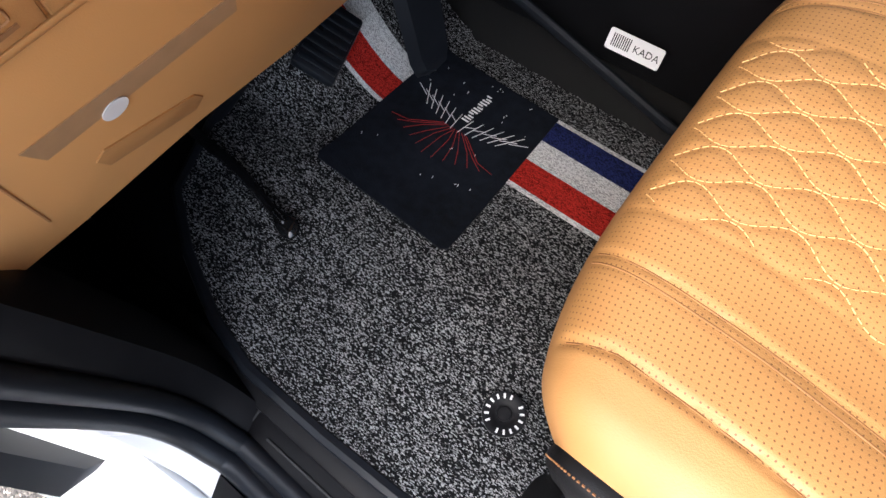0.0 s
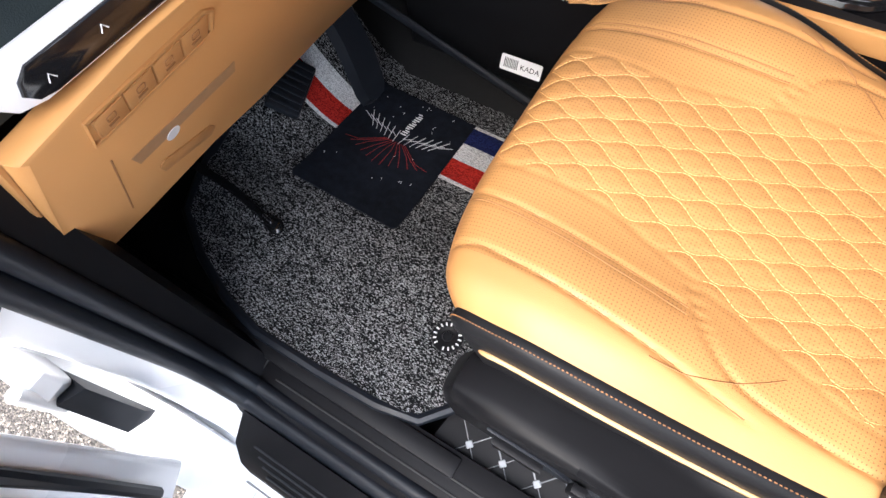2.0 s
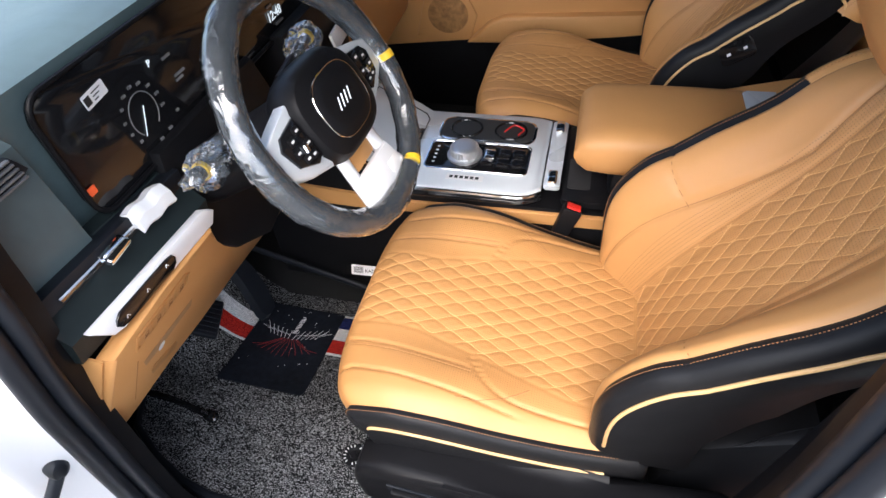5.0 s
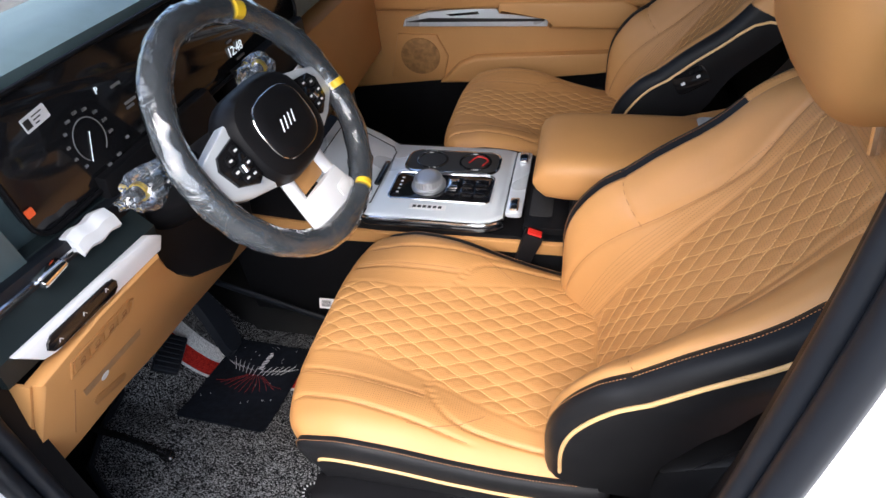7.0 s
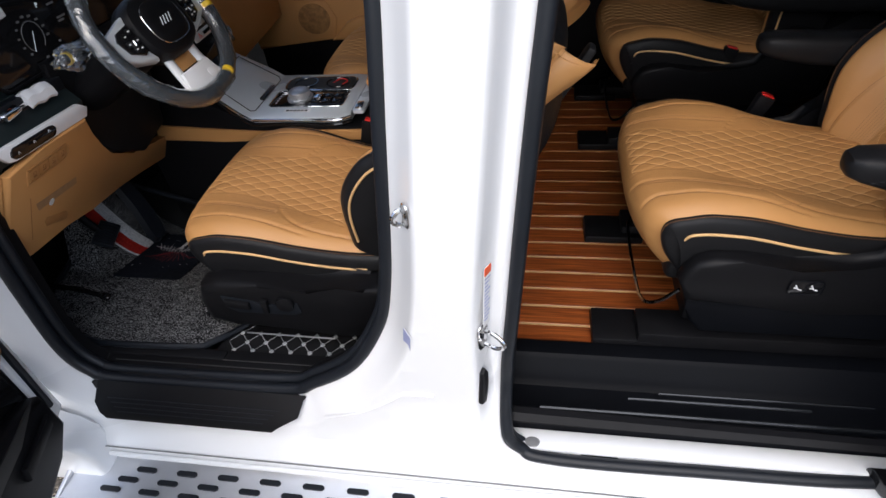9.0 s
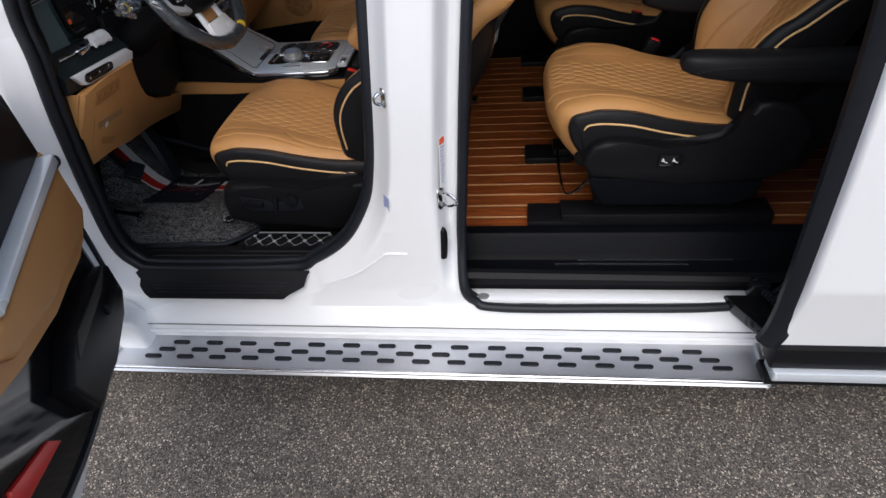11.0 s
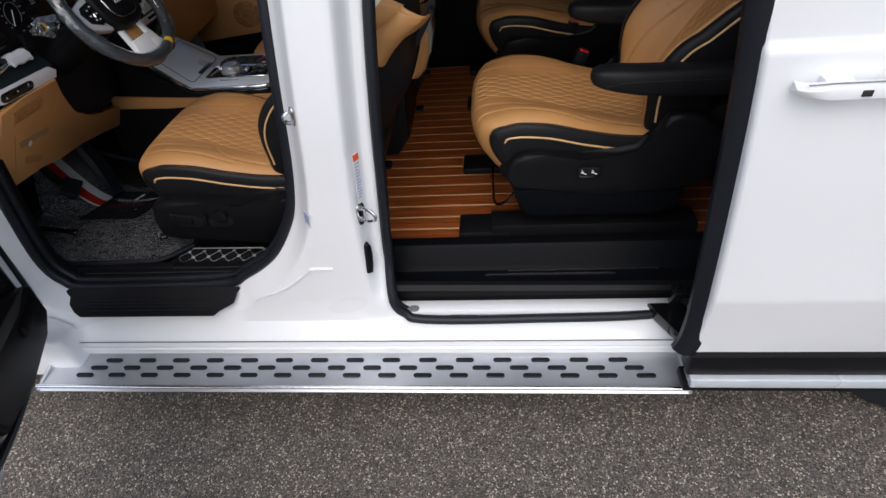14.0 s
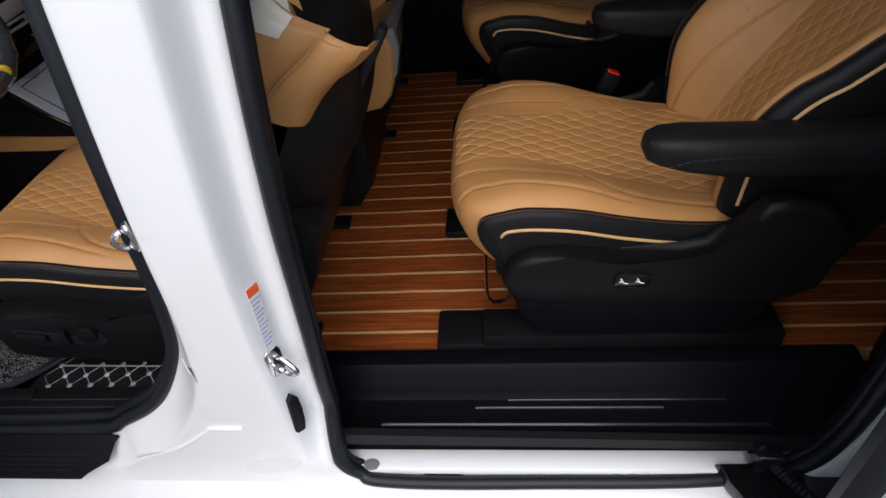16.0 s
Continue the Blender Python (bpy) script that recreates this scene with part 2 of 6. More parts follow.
FRONT = [(-0.10, 1.62), (0.58, 1.66), (0.648, 1.55), (0.636, 1.30), (0.621, 1.12), (0.602, 0.92), (0.582, 0.78), (0.552, 0.67), (0.478, 0.552), (0.37, 0.472), (0.27, 0.434), (-0.15, 0.427), (-0.235, 0.455), (-0.272, 0.54), (-0.260, 0.72), (-0.235, 0.92), (-0.21, 1.10), (-0.20, 1.25)]
SLIDE = [(0.95, 1.66), (1.62, 1.66), (1.71, 1.5), (1.735, 1.1), (1.742, 0.7), (1.738, 0.5), (1.70, 0.385), (1.60, 0.335), (1.2, 0.325), (0.90, 0.325), (0.835, 0.342), (0.800, 0.40), (0.797, 0.55), (0.810, 0.75), (0.828, 1.0), (0.850, 1.25), (0.885, 1.55)]


def skin(x, z):
    """How far out the left side of the body lies."""
    y = -0.150
    if z > 0.95:
        y += 0.16 * (z - 0.95) ** 1.5
    if 0.70 < x < 0.95:
        t = min(1, max(0, (x - 0.744 - 0.085 * max(0, z - 0.75)) / 0.038))
        y += 0.054 * t * t * (3 - 2 * t) * min(1, max(0, (z - 0.40) / 0.12))
    if z < 0.345:
        y += -0.05 * min(1, (0.345 - z) / 0.045)
    return y


def recess(x, z):
    """How deep the front door's seal lies behind the outer skin."""
    t = min(1.0, max(0.0, (x - 0.42) / 0.17)) * min(1.0, max(0.0, (z - 0.45) / 0.2))
    return 0.055 + 0.022 * t * t * (3 - 2 * t)


def inside(p, poly):
    c, n = False, len(poly)
    for i in range(n):
        a, b = poly[i], poly[(i + 1) % n]
        if (a[1] > p[1]) != (b[1] > p[1]) and p[0] < (b[0] - a[0]) * (p[1] - a[1]) / (b[1] - a[1]) + a[0]:
            c = not c
    return c


def pushed(loop, d):
    """The loop moved outwards by d (for a loop that runs clockwise in x, z)."""
    n, out = len(loop), []
    for i in range(n):
        a, b = loop[i - 1], loop[(i + 1) % n]
        t = Vector((b[0] - a[0], b[1] - a[1])).normalized()
        out.append((loop[i][0] - d * t.y, loop[i][1] + d * t.x))
    return out


F_LOOP = [(p[0], p[1]) for p in spline(FRONT, 6, True)]
S_LOOP = [(p[0], p[1]) for p in spline(SLIDE, 6, True)]


def side_panel():
    outer = [(-0.62, 0.20), (2.95, 0.20), (2.95, 1.72), (0.2, 1.72), (-0.45, 1.30), (-0.62, 1.1)]
    f, s = pushed(F_LOOP, 0.064), pushed(S_LOOP, 0.014)
    pts, edges = [], []
    for loop in (outer, f, s):
        k = len(pts)
        pts += [Vector(p) for p in loop]
        edges += [(k + i, k + (i + 1) % len(loop)) for i in range(len(loop))]
    for ix in range(88):
        for iz in range(38):
            pts.append(Vector((-0.6 + 0.04 * ix, 0.22 + 0.04 * iz)))
    for x in (-0.012, 0.0005, 0.006, 0.012, 0.019, 0.026, 0.032, 0.0375):
        for iz in range(74):
            z = 0.24 + 0.02 * iz
            pts.append(Vector((0.744 + 0.085 * max(0, z - 0.75) + x, z)))
    V, E, FC = geometry.delaunay_2d_cdt(pts, edges, [], 0, 1e-5)[:3]
    b = bmesh.new()
    bv = [b.verts.new((v.x, skin(v.x, v.y), v.y)) for v in V]
    for t in FC:
        c = sum((V[i] for i in t), Vector((0, 0))) / len(t)
        if inside(c, outer) and not inside(c, f) and not inside(c, s):
            b.faces.new([bv[i] for i in t])
    # jambs turn inwards round both openings
    rings = []
    for d, f in ((0.064, 0.0), (0.058, 0.05), (0.051, 0.18), (0.032, 0.55), (0.014, 0.86), (0.006, 0.95), (0.0, 1.05)):
        rings.append([(x, skin(x, z) + f * recess(x, z), z) for x, z in pushed(F_LOOP, d)])
    loft(rings, True, cap=False, bm=b)
    rings = []
    for d, dy in ((0.014, 0.0), (0.006, 0.004), (0.0, 0.014), (-0.001, 0.03)):
        rings.append([(x, skin(x, z) + dy, z) for x, z in pushed(S_LOOP, d)])
    loft(rings, True, cap=False, bm=b)
    bmesh.ops.remove_doubles(b, verts=b.verts, dist=1e-4)
    return b


part("side_panel", side_panel(), M_WHITE, van, "white painted body side and pillars")


def seal(loop, d, dy, r, deep=None):
    q = pushed(loop, d)
    return tube([(x, skin(x, z) + dy + (deep(x, z) if deep else 0), z) for x, z in q], r, 10, True, up=(0, 1, 0))


part("door_seal", seal(F_LOOP, -0.006, 0.004, 0.014, recess), M_RUB, van, "black rubber door seal")
part("door_seal", seal(F_LOOP, -0.014, 0.028, 0.012, recess), M_RUB, van, "black rubber door seal")
part("door_seal", seal(S_LOOP, -0.010, 0.012, 0.014), M_RUB, van, "black rubber door seal")
part("door_seal", seal(S_LOOP, -0.014, 0.030, 0.008), M_RUB, van, "black rubber door seal")


def lining(loop, steps, deep=None):
    rings = []
    for d, dy in steps:
        rings.append([(x, skin(x, z) + dy + (deep(x, z) if deep else 0), z) for x, z in pushed(loop, d)])
    return loft(rings, True, False)


part("front_lining", lining(F_LOOP, ((0.0, 0.008), (-0.010, 0.022), (-0.012, 0.045), (-0.006, 0.07), (0.03, 0.08), (0.06, 0.08)), recess), M_BPL, van, "black plastic door surround trim")
part("rear_lining", lining([p for p in S_LOOP if p[1] > 0.40], ((0.0, 0.028), (-0.012, 0.036), (-0.014, 0.050), (-0.008, 0.058), (0.03, 0.064), (0.06, 0.064))), M_BPL, van, "black plastic door surround trim")
# roof and headliner stay unseen; added to keep skylight out of the cabin
part("roof", box(-0.3, 2.98, -0.06, 1.70, 1.70, 1.80, 0.05, 4), M_WHITE, van)
part("headliner", box(-0.2, 2.9, -0.04, 1.62, 1.67, 1.695, 0.01), M_DARK, van, "dark grey headliner")
part("far_side", box(-0.62, 2.98, 1.70, 1.76, 0.20, 1.10, 0.02, 3), M_WHITE, van)
part("far_window", box(-0.2, 2.9, 1.66, 1.67, 1.09, 1.66, 0.0), G_TINT, van, "dark tinted side glass")
part("far_trim", box(0.72, 2.94, 1.62, 1.695, 0.30, 1.10, 0.01), M_BPL, van, "black far side trim")
part("tail_trim", box(2.88, 2.945, 0.0, 1.62, 0.30, 1.66, 0.01), M_BPL, van, "black tailgate trim")
part("tail", box(2.95, 3.02, -0.14, 1.74, 0.2, 1.76, 0.03, 3), M_WHITE, van)
part("underbody", box(-0.62, 2.95, -0.13, 1.7, 0.17, 0.30, 0.01), M_BPL, van)
part("firewall", box(-0.75, -0.68, -0.12, 1.7, 0.2, 1.02, 0.01), M_BPL, van)
# windscreen
ws = bmesh.new()
w4 = [ws.verts.new(p) for p in ((-1.05, 0.0, 1.08), (-1.05, 1.58, 1.08), (-0.28, 1.5, 1.68), (-0.28, 0.08, 1.68))]
ws.faces.new(w4)
part("windscreen", ws, G_CLEAR, van, "clear windscreen")
# floor pan in front
part("floor_pan", box(-0.68, 0.72, -0.06, 1.66, 0.28, 0.36, 0.01), M_CARP, van, "black carpeted floor")

# running board
rb = thing("running_board", "brushed aluminium running board with black rubber grip pads", "running board")
prof = [(-0.330, 0.221), (-0.332, 0.226), (-0.326, 0.232), (-0.316, 0.234), (-0.205, 0.240), (-0.195, 0.246), (-0.18, 0.262), (-0.168, 0.262), (-0.168, 0.20), (-0.300, 0.212)]
rings = [[(x, y, z) for y, z in prof] for x in (-0.29, -0.285, 1.63, 1.635)]
part("tread_plate", loft(rings), M_ALU, rb)
pad = slab(rounded(-0.027, 0.027, -0.0065, 0.0065, 0.0063), "z", 0, 0.006, 0.0015)
pad_me = bpy.data.meshes.new("grip_pad")
pad.to_mesh(pad_me)
pad_me.materials.append(M_RUB)
for y0, z0, off, n, pitch in ((-0.227, 0.2385, -0.094, 15, 0.1109), (-0.2545, 0.237, -0.131, 16, 0.1087), (-0.281, 0.2355, -0.165, 17, 0.1058)):
    for k in range(n):
        ob = new("grip_pad", pad_me)
        ob.parent = rb
        ob.location = (off + pitch * k, y0, z0)
inlay = slab([(-0.235, -0.209), (1.605, -0.209), (1.622, -0.216), (1.655, -0.298), (-0.292, -0.298), (-0.255, -0.216)], "z", 0, 0.003, 0.001)
for v in inlay.verts:
    v.co.z += 0.2365 + 0.055 * (v.co.y + 0.209)
part("tread_inlay", inlay, material("fine brushed plate", (0.50, 0.51, 0.53), 0.42, metal=0.85, vary=0.08, scale=60), rb, "finely brushed inset plate")
part("outer_bead", tube([(-0.30, -0.322, 0.2355), (1.64, -0.322, 0.2355)], 0.0065, 10), M_CHROME, rb, "bright rolled outer bead")

# wooden floor
wf = thing("floor", "varnished teak boat-style plank floor with pale seams", "floor", kind="structure")
M_SEAM = material("pale seam", (0.55, 0.33, 0.14), 0.5)
part("seam_bed", box(0.60, 2.9, 0.090, 1.50, 0.40, 0.4432, 0), M_SEAM, wf)


def wood():
    m = material("teak", (0.20, 0.062, 0.018), 0.30, vary=0.25, scale=12)
    nt = m.node_tree
    b_ = nt.nodes["Principled BSDF"]
    tc = nt.nodes.new("ShaderNodeTexCoord")
    oi = nt.nodes.new("ShaderNodeObjectInfo")
    mp = nt.nodes.new("ShaderNodeMapping")
    mp.inputs["Scale"].default_value = (2.2, 70, 8)
    cb = nt.nodes.new("ShaderNodeCombineXYZ")
    k = nt.nodes.new("ShaderNodeMath")
    k.operation = 'MULTIPLY'
    k.inputs[1].default_value = 37.0
    link(nt, oi.outputs["Random"], k.inputs[0])
    link(nt, k.outputs[0], cb.inputs[0])
    link(nt, k.outputs[0], cb.inputs[1])
    link(nt, tc.outputs["Object"], mp.inputs["Vector"])
    link(nt, cb.outputs[0], mp.inputs["Location"])
    nz = nt.nodes.new("ShaderNodeTexNoise")
    nz.inputs["Scale"].default_value = 3.0
    nz.inputs["Detail"].default_value = 8
    nz.inputs["Distortion"].default_value = 0.6
    link(nt, mp.outputs[0], nz.inputs["Vector"])
    rp = nt.nodes.new("ShaderNodeValToRGB")
    rp.color_ramp.elements[0].position, rp.color_ramp.elements[0].color = 0.32, (0.105, 0.021, 0.005, 1)
    rp.color_ramp.elements[1].position, rp.color_ramp.elements[1].color = 0.70, (0.37, 0.100, 0.022, 1)
    link(nt, nz.outputs["Fac"], rp.inputs[0])
    link(nt, rp.outputs[0], b_.inputs["Base Color"])
    return m


M_WOOD = wood()
pl = box(0.60, 2.9, 0.003, 0.061, 0.43, 0.444, 0.0015, 1)
pl_me = bpy.data.meshes.new("plank")
pl.to_mesh(pl_me)
pl_me.materials.append(M_WOOD)
for k in range(22):
    ob = new("plank", pl_me)
    ob.parent = wf
    ob.location = (0, 0.088 + 0.0637 * k, 0)



# ---- seats ----


def sstep(a, b, x):
    t = min(1.0, max(0.0, (x - a) / (b - a)))
    return t * t * (3 - 2 * t)


def perforated():
    """Tan leather with rows of fine holes inside the seat's middle."""
    m = material("perforated tan leather", TAN, 0.5, vary=0.06, scale=14, bump=0.15, bump_scale=900)
    nt = m.node_tree
    b = nt.nodes["Principled BSDF"]
    uvn = nt.nodes.new("ShaderNodeUVMap")
    sep = nt.nodes.new("ShaderNodeSeparateXYZ")
    link(nt, uvn.outputs[0], sep.inputs[0])

    def fn(op, a, c=None, d=None):
        n = nt.nodes.new("ShaderNodeMath")
        n.operation = op
        for i, q in enumerate((a, c, d)):
            if q is None:
                continue
            if isinstance(q, (int, float)):
                n.inputs[i].default_value = q
            else:
                link(nt, q, n.inputs[i])
        return n.outputs[0]
    u = fn('MULTIPLY', sep.outputs[0], 235.0)
    v = fn('MULTIPLY', sep.outputs[1], 235.0)
    du = fn('SUBTRACT', fn('FRACT', u), 0.5)
    dv = fn('SUBTRACT', fn('FRACT', v), 0.5)
    dist = fn('SQRT', fn('ADD', fn('MULTIPLY', du, du), fn('MULTIPLY', dv, dv)))
    hole = fn('LESS_THAN', dist, 0.15)
    inner = fn('LESS_THAN', fn('ABSOLUTE', sep.outputs[1]), fn('SUBTRACT', 0.197, fn('MULTIPLY', fn('GREATER_THAN', sep.outputs[0], 5.0), 0.07)))
    past = fn('GREATER_THAN', sep.outputs[0], 0.19)
    mask = fn('MULTIPLY', hole, fn('MULTIPLY', inner, past))
    mix = nt.nodes.new("ShaderNodeMix")
    mix.data_type = 'RGBA'
    old = b.inputs["Base Color"].links[0].from_socket
    link(nt, old, mix.inputs["A"])
    mix.inputs["B"].default_value = (0.20, 0.09, 0.03, 1)
    link(nt, mask, mix.inputs["Factor"])
    link(nt, mix.outputs["Result"], b.inputs["Base Color"])
    return m


M_PERF = perforated()


class Pad:
    """A padded panel along a path in (x, z): half(s) half its width, crown(s, v) its swelling, groove(m, y, s) the seams."""

    def __init__(self, path, half, crown, groove, n=19, bow=0.0, shift=0.0):
        self.bow, self.shift = bow, shift
        self.P = spline(path, n)
        self.L = [0.0]
        for a, c in zip(self.P, self.P[1:]):
            self.L.append(self.L[-1] + float(np.hypot(*(c - a))))
        N = len(self.P)
        self.N = []
        for i in range(N):
            t = self.P[min(i + 1, N - 1)] - self.P[max(i - 1, 0)]
            t = t / np.hypot(*t)
            self.N.append((-t[1], t[0]))
        self.half, self.crown, self.groove = half, crown, groove

    def frame_at(self, m):
        i = min(len(self.L) - 2, max(0, int(np.searchsorted(self.L, m)) - 1))
        w = (m - self.L[i]) / max(1e-9, self.L[i + 1] - self.L[i])
        p = self.P[i] * (1 - w) + self.P[i + 1] * w
        n = [self.N[i][k] * (1 - w) + self.N[i + 1][k] * w for k in (0, 1)]
        return p, n

    def at(self, m, y, lift=0.0):
        s = m / self.L[-1]
        p, n = self.frame_at(m)
        v = y / self.half(s)
        h = self.crown(s, v) - self.groove(m, y, s) + lift
        return (p[0] + n[0] * h + self.bow * v ** 4 * (1 - sstep(0.2, 0.62, s)), y, p[1] + n[1] * h)

    def off(self, m, y, depth):
        """A point depth under the path."""
        p, n = self.frame_at(m)
        return (p[0] - n[0] * depth, y, p[1] - n[1] * depth)

    def surface(self, nv=160):
        b = bmesh.new()
        uv = b.loops.layers.uv.new("UVMap")
        rows = []
        for m in self.L:
            s = m / self.L[-1]
            row = []
            for k in range(nv + 1):
                y = (-1 + 2 * k / nv) * self.half(s)
                row.append((b.verts.new(self.at(m, y)), m, y))
            rows.append(row)
        for A, B in zip(rows, rows[1:]):
            for k in range(nv):
                q = (A[k], A[k + 1], B[k + 1], B[k])
                f = b.faces.new([w[0] for w in q])
                for lp, w in zip(f.loops, q):
                    lp[uv].uv = (w[1] + self.shift, w[2])
        return b

    def band(self, side, m0, m1, prof, steps=60, taper=0.0, corner=0.0):
        """A side strip from the pad's edge; prof: (depth, outwards) pairs."""
        rings = []
        for i in range(steps + 1):
            m = m0 + (m1 - m0) * i / steps
            s = m / self.L[-1]
            e = Vector(self.at(m, side * self.half(s)))
            p, n = self.frame_at(m)
            k = 1 - taper * sstep(0.15, 0.38, m)
            deep = 0.03 + 0.4 * (1 - corner * math.exp(-((m - 0.2) / 0.055) ** 2))
            rings.append([e + Vector((-n[0] * q, side * o, -n[1] * q)) for q, o in ((min(deep, d if d < 0.04 else 0.04 + (d - 0.04) * k), o) for d, o in prof)])
        return loft(rings, False, False)

    def edge_line(self, side, m0, m1, depth, out, steps=60):
        pts = []
        for i in range(steps + 1):
            m = m0 + (m1 - m0) * i / steps
            e = Vector(self.at(m, side * self.half(m / self.L[-1])))
            p, n = self.frame_at(m)
            pts.append(e + Vector((-n[0] * depth, side * out, -n[1] * depth)))
        return pts


def trench(d, w, depth):
    return depth * math.exp(-(d / w) ** 2)


def ramp_of(knots):
    """A smooth line through (position, value) knots."""
    X, Y = [k[0] for k in knots], [k[1] for k in knots]
    T = [(Y[min(i + 1, len(X) - 1)] - Y[max(i - 1, 0)]) / (X[min(i + 1, len(X) - 1)] - X[max(i - 1, 0)]) for i in range(len(X))]

    def f(x):
        x = min(X[-1], max(X[0], x))
        i = max(0, min(len(X) - 2, int(np.searchsorted(X, x)) - 1))
        h = X[i + 1] - X[i]
        t = (x - X[i]) / h
        return (2 * t ** 3 - 3 * t * t + 1) * Y[i] + (t ** 3 - 2 * t * t + t) * h * T[i] + (3 * t * t - 2 * t ** 3) * Y[i + 1] + (t ** 3 - t * t) * h * T[i + 1]
    return f


QA, QC = 0.066, 0.0163  # length and spacing of the wavy quilting


def wave_y(k, m):
    return QC * k + (1 if k % 2 else -1) * 0.44 * QC * math.cos(2 * math.pi * m / QA)


def quilt(m, y, m0, m1, wide):
    """Wavy seams that meet in long diamonds, inside |y| < wide, from m0 to m1."""
    if abs(y) > wide + 0.01 or m < m0 - 0.01 or m > m1 + 0.01:
        return 0.0
    f = sstep(m0 - 0.008, m0 + 0.008, m) * (1 - sstep(m1 - 0.008, m1 + 0.008, m)) * (1 - sstep(wide - 0.004, wide + 0.008, abs(y)))
    k0 = round(y / QC)
    d = min(abs(y - wave_y(k, m)) for k in (k0 - 1, k0, k0 + 1)) * 0.8
    return f * (0.0019 * math.exp(-(d / 0.0030) ** 2) - 0.0006)


def cushion_wide(m):
    return 0.084 + 0.26 * max(0.0, min(m, 0.62) - 0.34)


def cushion_groove(m, y, s):
    ay = abs(y)
    g = quilt(m, y, 0.205, 0.72, cushion_wide(m))
    on = sstep(0.17, 0.20, m)
    g += on * trench(ay - cushion_wide(m) - 0.004, 0.003, 0.001)
    for o, dp in ((0.0, 0.0028), (0.008, 0.0012)):
        g += on * trench(ay - (0.128 + o + 0.08 * (m - 0.22)), 0.0028, dp) * (1 - sstep(0.43, 0.46, m))
    g += sstep(0.18, 0.21, m) * trench(ay - (0.187 + 0.09 * (m - 0.26) + 0.25 * max(0, 0.24 - m)), 0.003, 0.0036) * (1 - sstep(0.50, 0.56, m))
    if m > 0.445:
        g += trench(ay - (0.120 + 0.075 * (1 - math.exp(-(m - 0.445) / 0.03))), 0.003, 0.004)
    return g


def back_groove(m, y, s):
    ay = abs(y)
    g = quilt(m, y, 0.03, 0.54, 0.092)
    g += trench(ay - 0.098, 0.004, 0.003)
    g += trench(ay - (0.165 - 0.11 * min(m, 0.42) + 0.12 * max(0, m - 0.42)), 0.0042, 0.0055)
    g += trench(m - (0.25 + 0.4 * (ay - 0.2)), 0.003, 0.0035) * sstep(0.135, 0.145, ay)
    g += trench(m - 0.55, 0.004, 0.004) * (1 - sstep(0.09, 0.12, ay))
    return g


cush_half = ramp_of([(0, 0.226), (0.30, 0.246), (0.55, 0.246), (0.75, 0.234), (1.0, 0.216)])
cush_edge = ramp_of([(0, 0.0), (0.35, 0.0), (0.45, 0.012), (0.58, 0.018), (0.72, 0.006), (0.85, -0.008), (1.0, -0.02)])
back_half = ramp_of([(0, 0.191), (0.2, 0.208), (0.72, 0.208), (0.88, 0.184), (1.0, 0.142)])
back_edge = ramp_of([(0, 0.066), (0.146, 0.119), (0.215, 0.132), (0.307, 0.127), (0.38, 0.107), (0.467, 0.090), (0.534, 0.074), (0.616, 0.056), (0.70, 0.042), (0.763, 0.020), (0.81, -0.004), (0.9, -0.02), (1.0, -0.02)])


def cush_crown(s, v):
    a = abs(v)
    return cush_edge(s) * sstep(0.3, 0.85, a) + 0.007 * math.exp(-((a - 0.74) / 0.2) ** 2) * sstep(0.25, 0.5, s) - 0.014 * (max(0, a - 0.86) / 0.14) ** 2


def back_crown(s, v):
    a = abs(v)
    return back_edge(s) * sstep(0.36, 1.04, a) + 0.006 * math.exp(-((a - 0.8) / 0.12) ** 2) - 0.008 * (max(0, a - 0.93) / 0.07) ** 2


CUSH = Pad([(0.070, 0.555), (0.030, 0.60), (-0.003, 0.655), (-0.012, 0.705), (0.013, 0.742), (0.08, 0.752), (0.19, 0.736), (0.31, 0.716), (0.42, 0.708), (0.52, 0.708)],
           cush_half, cush_crown, cushion_groove, bow=0.040)
BACK_PATH = [(0.498, 0.675), (0.515, 0.715), (0.555, 0.795), (0.612, 0.888), (0.662, 0.965), (0.692, 1.012), (0.722, 1.068), (0.754, 1.141), (0.778, 1.200), (0.806, 1.236), (0.85, 1.242)]
BACK = Pad(BACK_PATH, back_half, back_crown, back_groove, shift=10.0)
REAR_BACK = Pad([(x + 0.026, z) for x, z in BACK_PATH], back_half, back_crown, back_groove, shift=10.0)


def stitch(padded, lines, name, parent, m=0.0042, gap=0.0030, r=0.0005):
    """Short threads along lines of (m, y) on a pad, as one mesh."""
    b = bmesh.new()
    for line in lines:
        acc = 0.0
        for (m0, y0), (m1, y1) in zip(line, line[1:]):
            ln = math.hypot(m1 - m0, y1 - y0)
            k = max(1, int(round(ln / (m + gap))))
            for i in range(k):
                f0, f1 = i * (m + gap) / ln, (i * (m + gap) + m) / ln
                a = padded.at(m0 + (m1 - m0) * f0, y0 + (y1 - y0) * f0, 0.0012)
                c = padded.at(m0 + (m1 - m0) * f1, y0 + (y1 - y0) * f1, 0.0012)
                tube([a, c], r, 4, bm=b)
    return tagged(part(name, b, M_THREAD, parent), "pale stitching thread", kind="stuff")


def diamond_lines(m0, m1, wide):
    """The wavy quilting lines as runs of (m, y)."""
    out = []
    for k in range(-11, 12):
        run = []
        for i in range(101):
            m = m0 + (m1 - m0) * i / 100
            y = wave_y(k, m)
            if abs(y) < wide(m):
                run.append((m, y))
            elif len(run) > 1:
                out.append(run)
                run = []
            else:
                run = []
        if len(run) > 1:
            out.append(run)
    return out


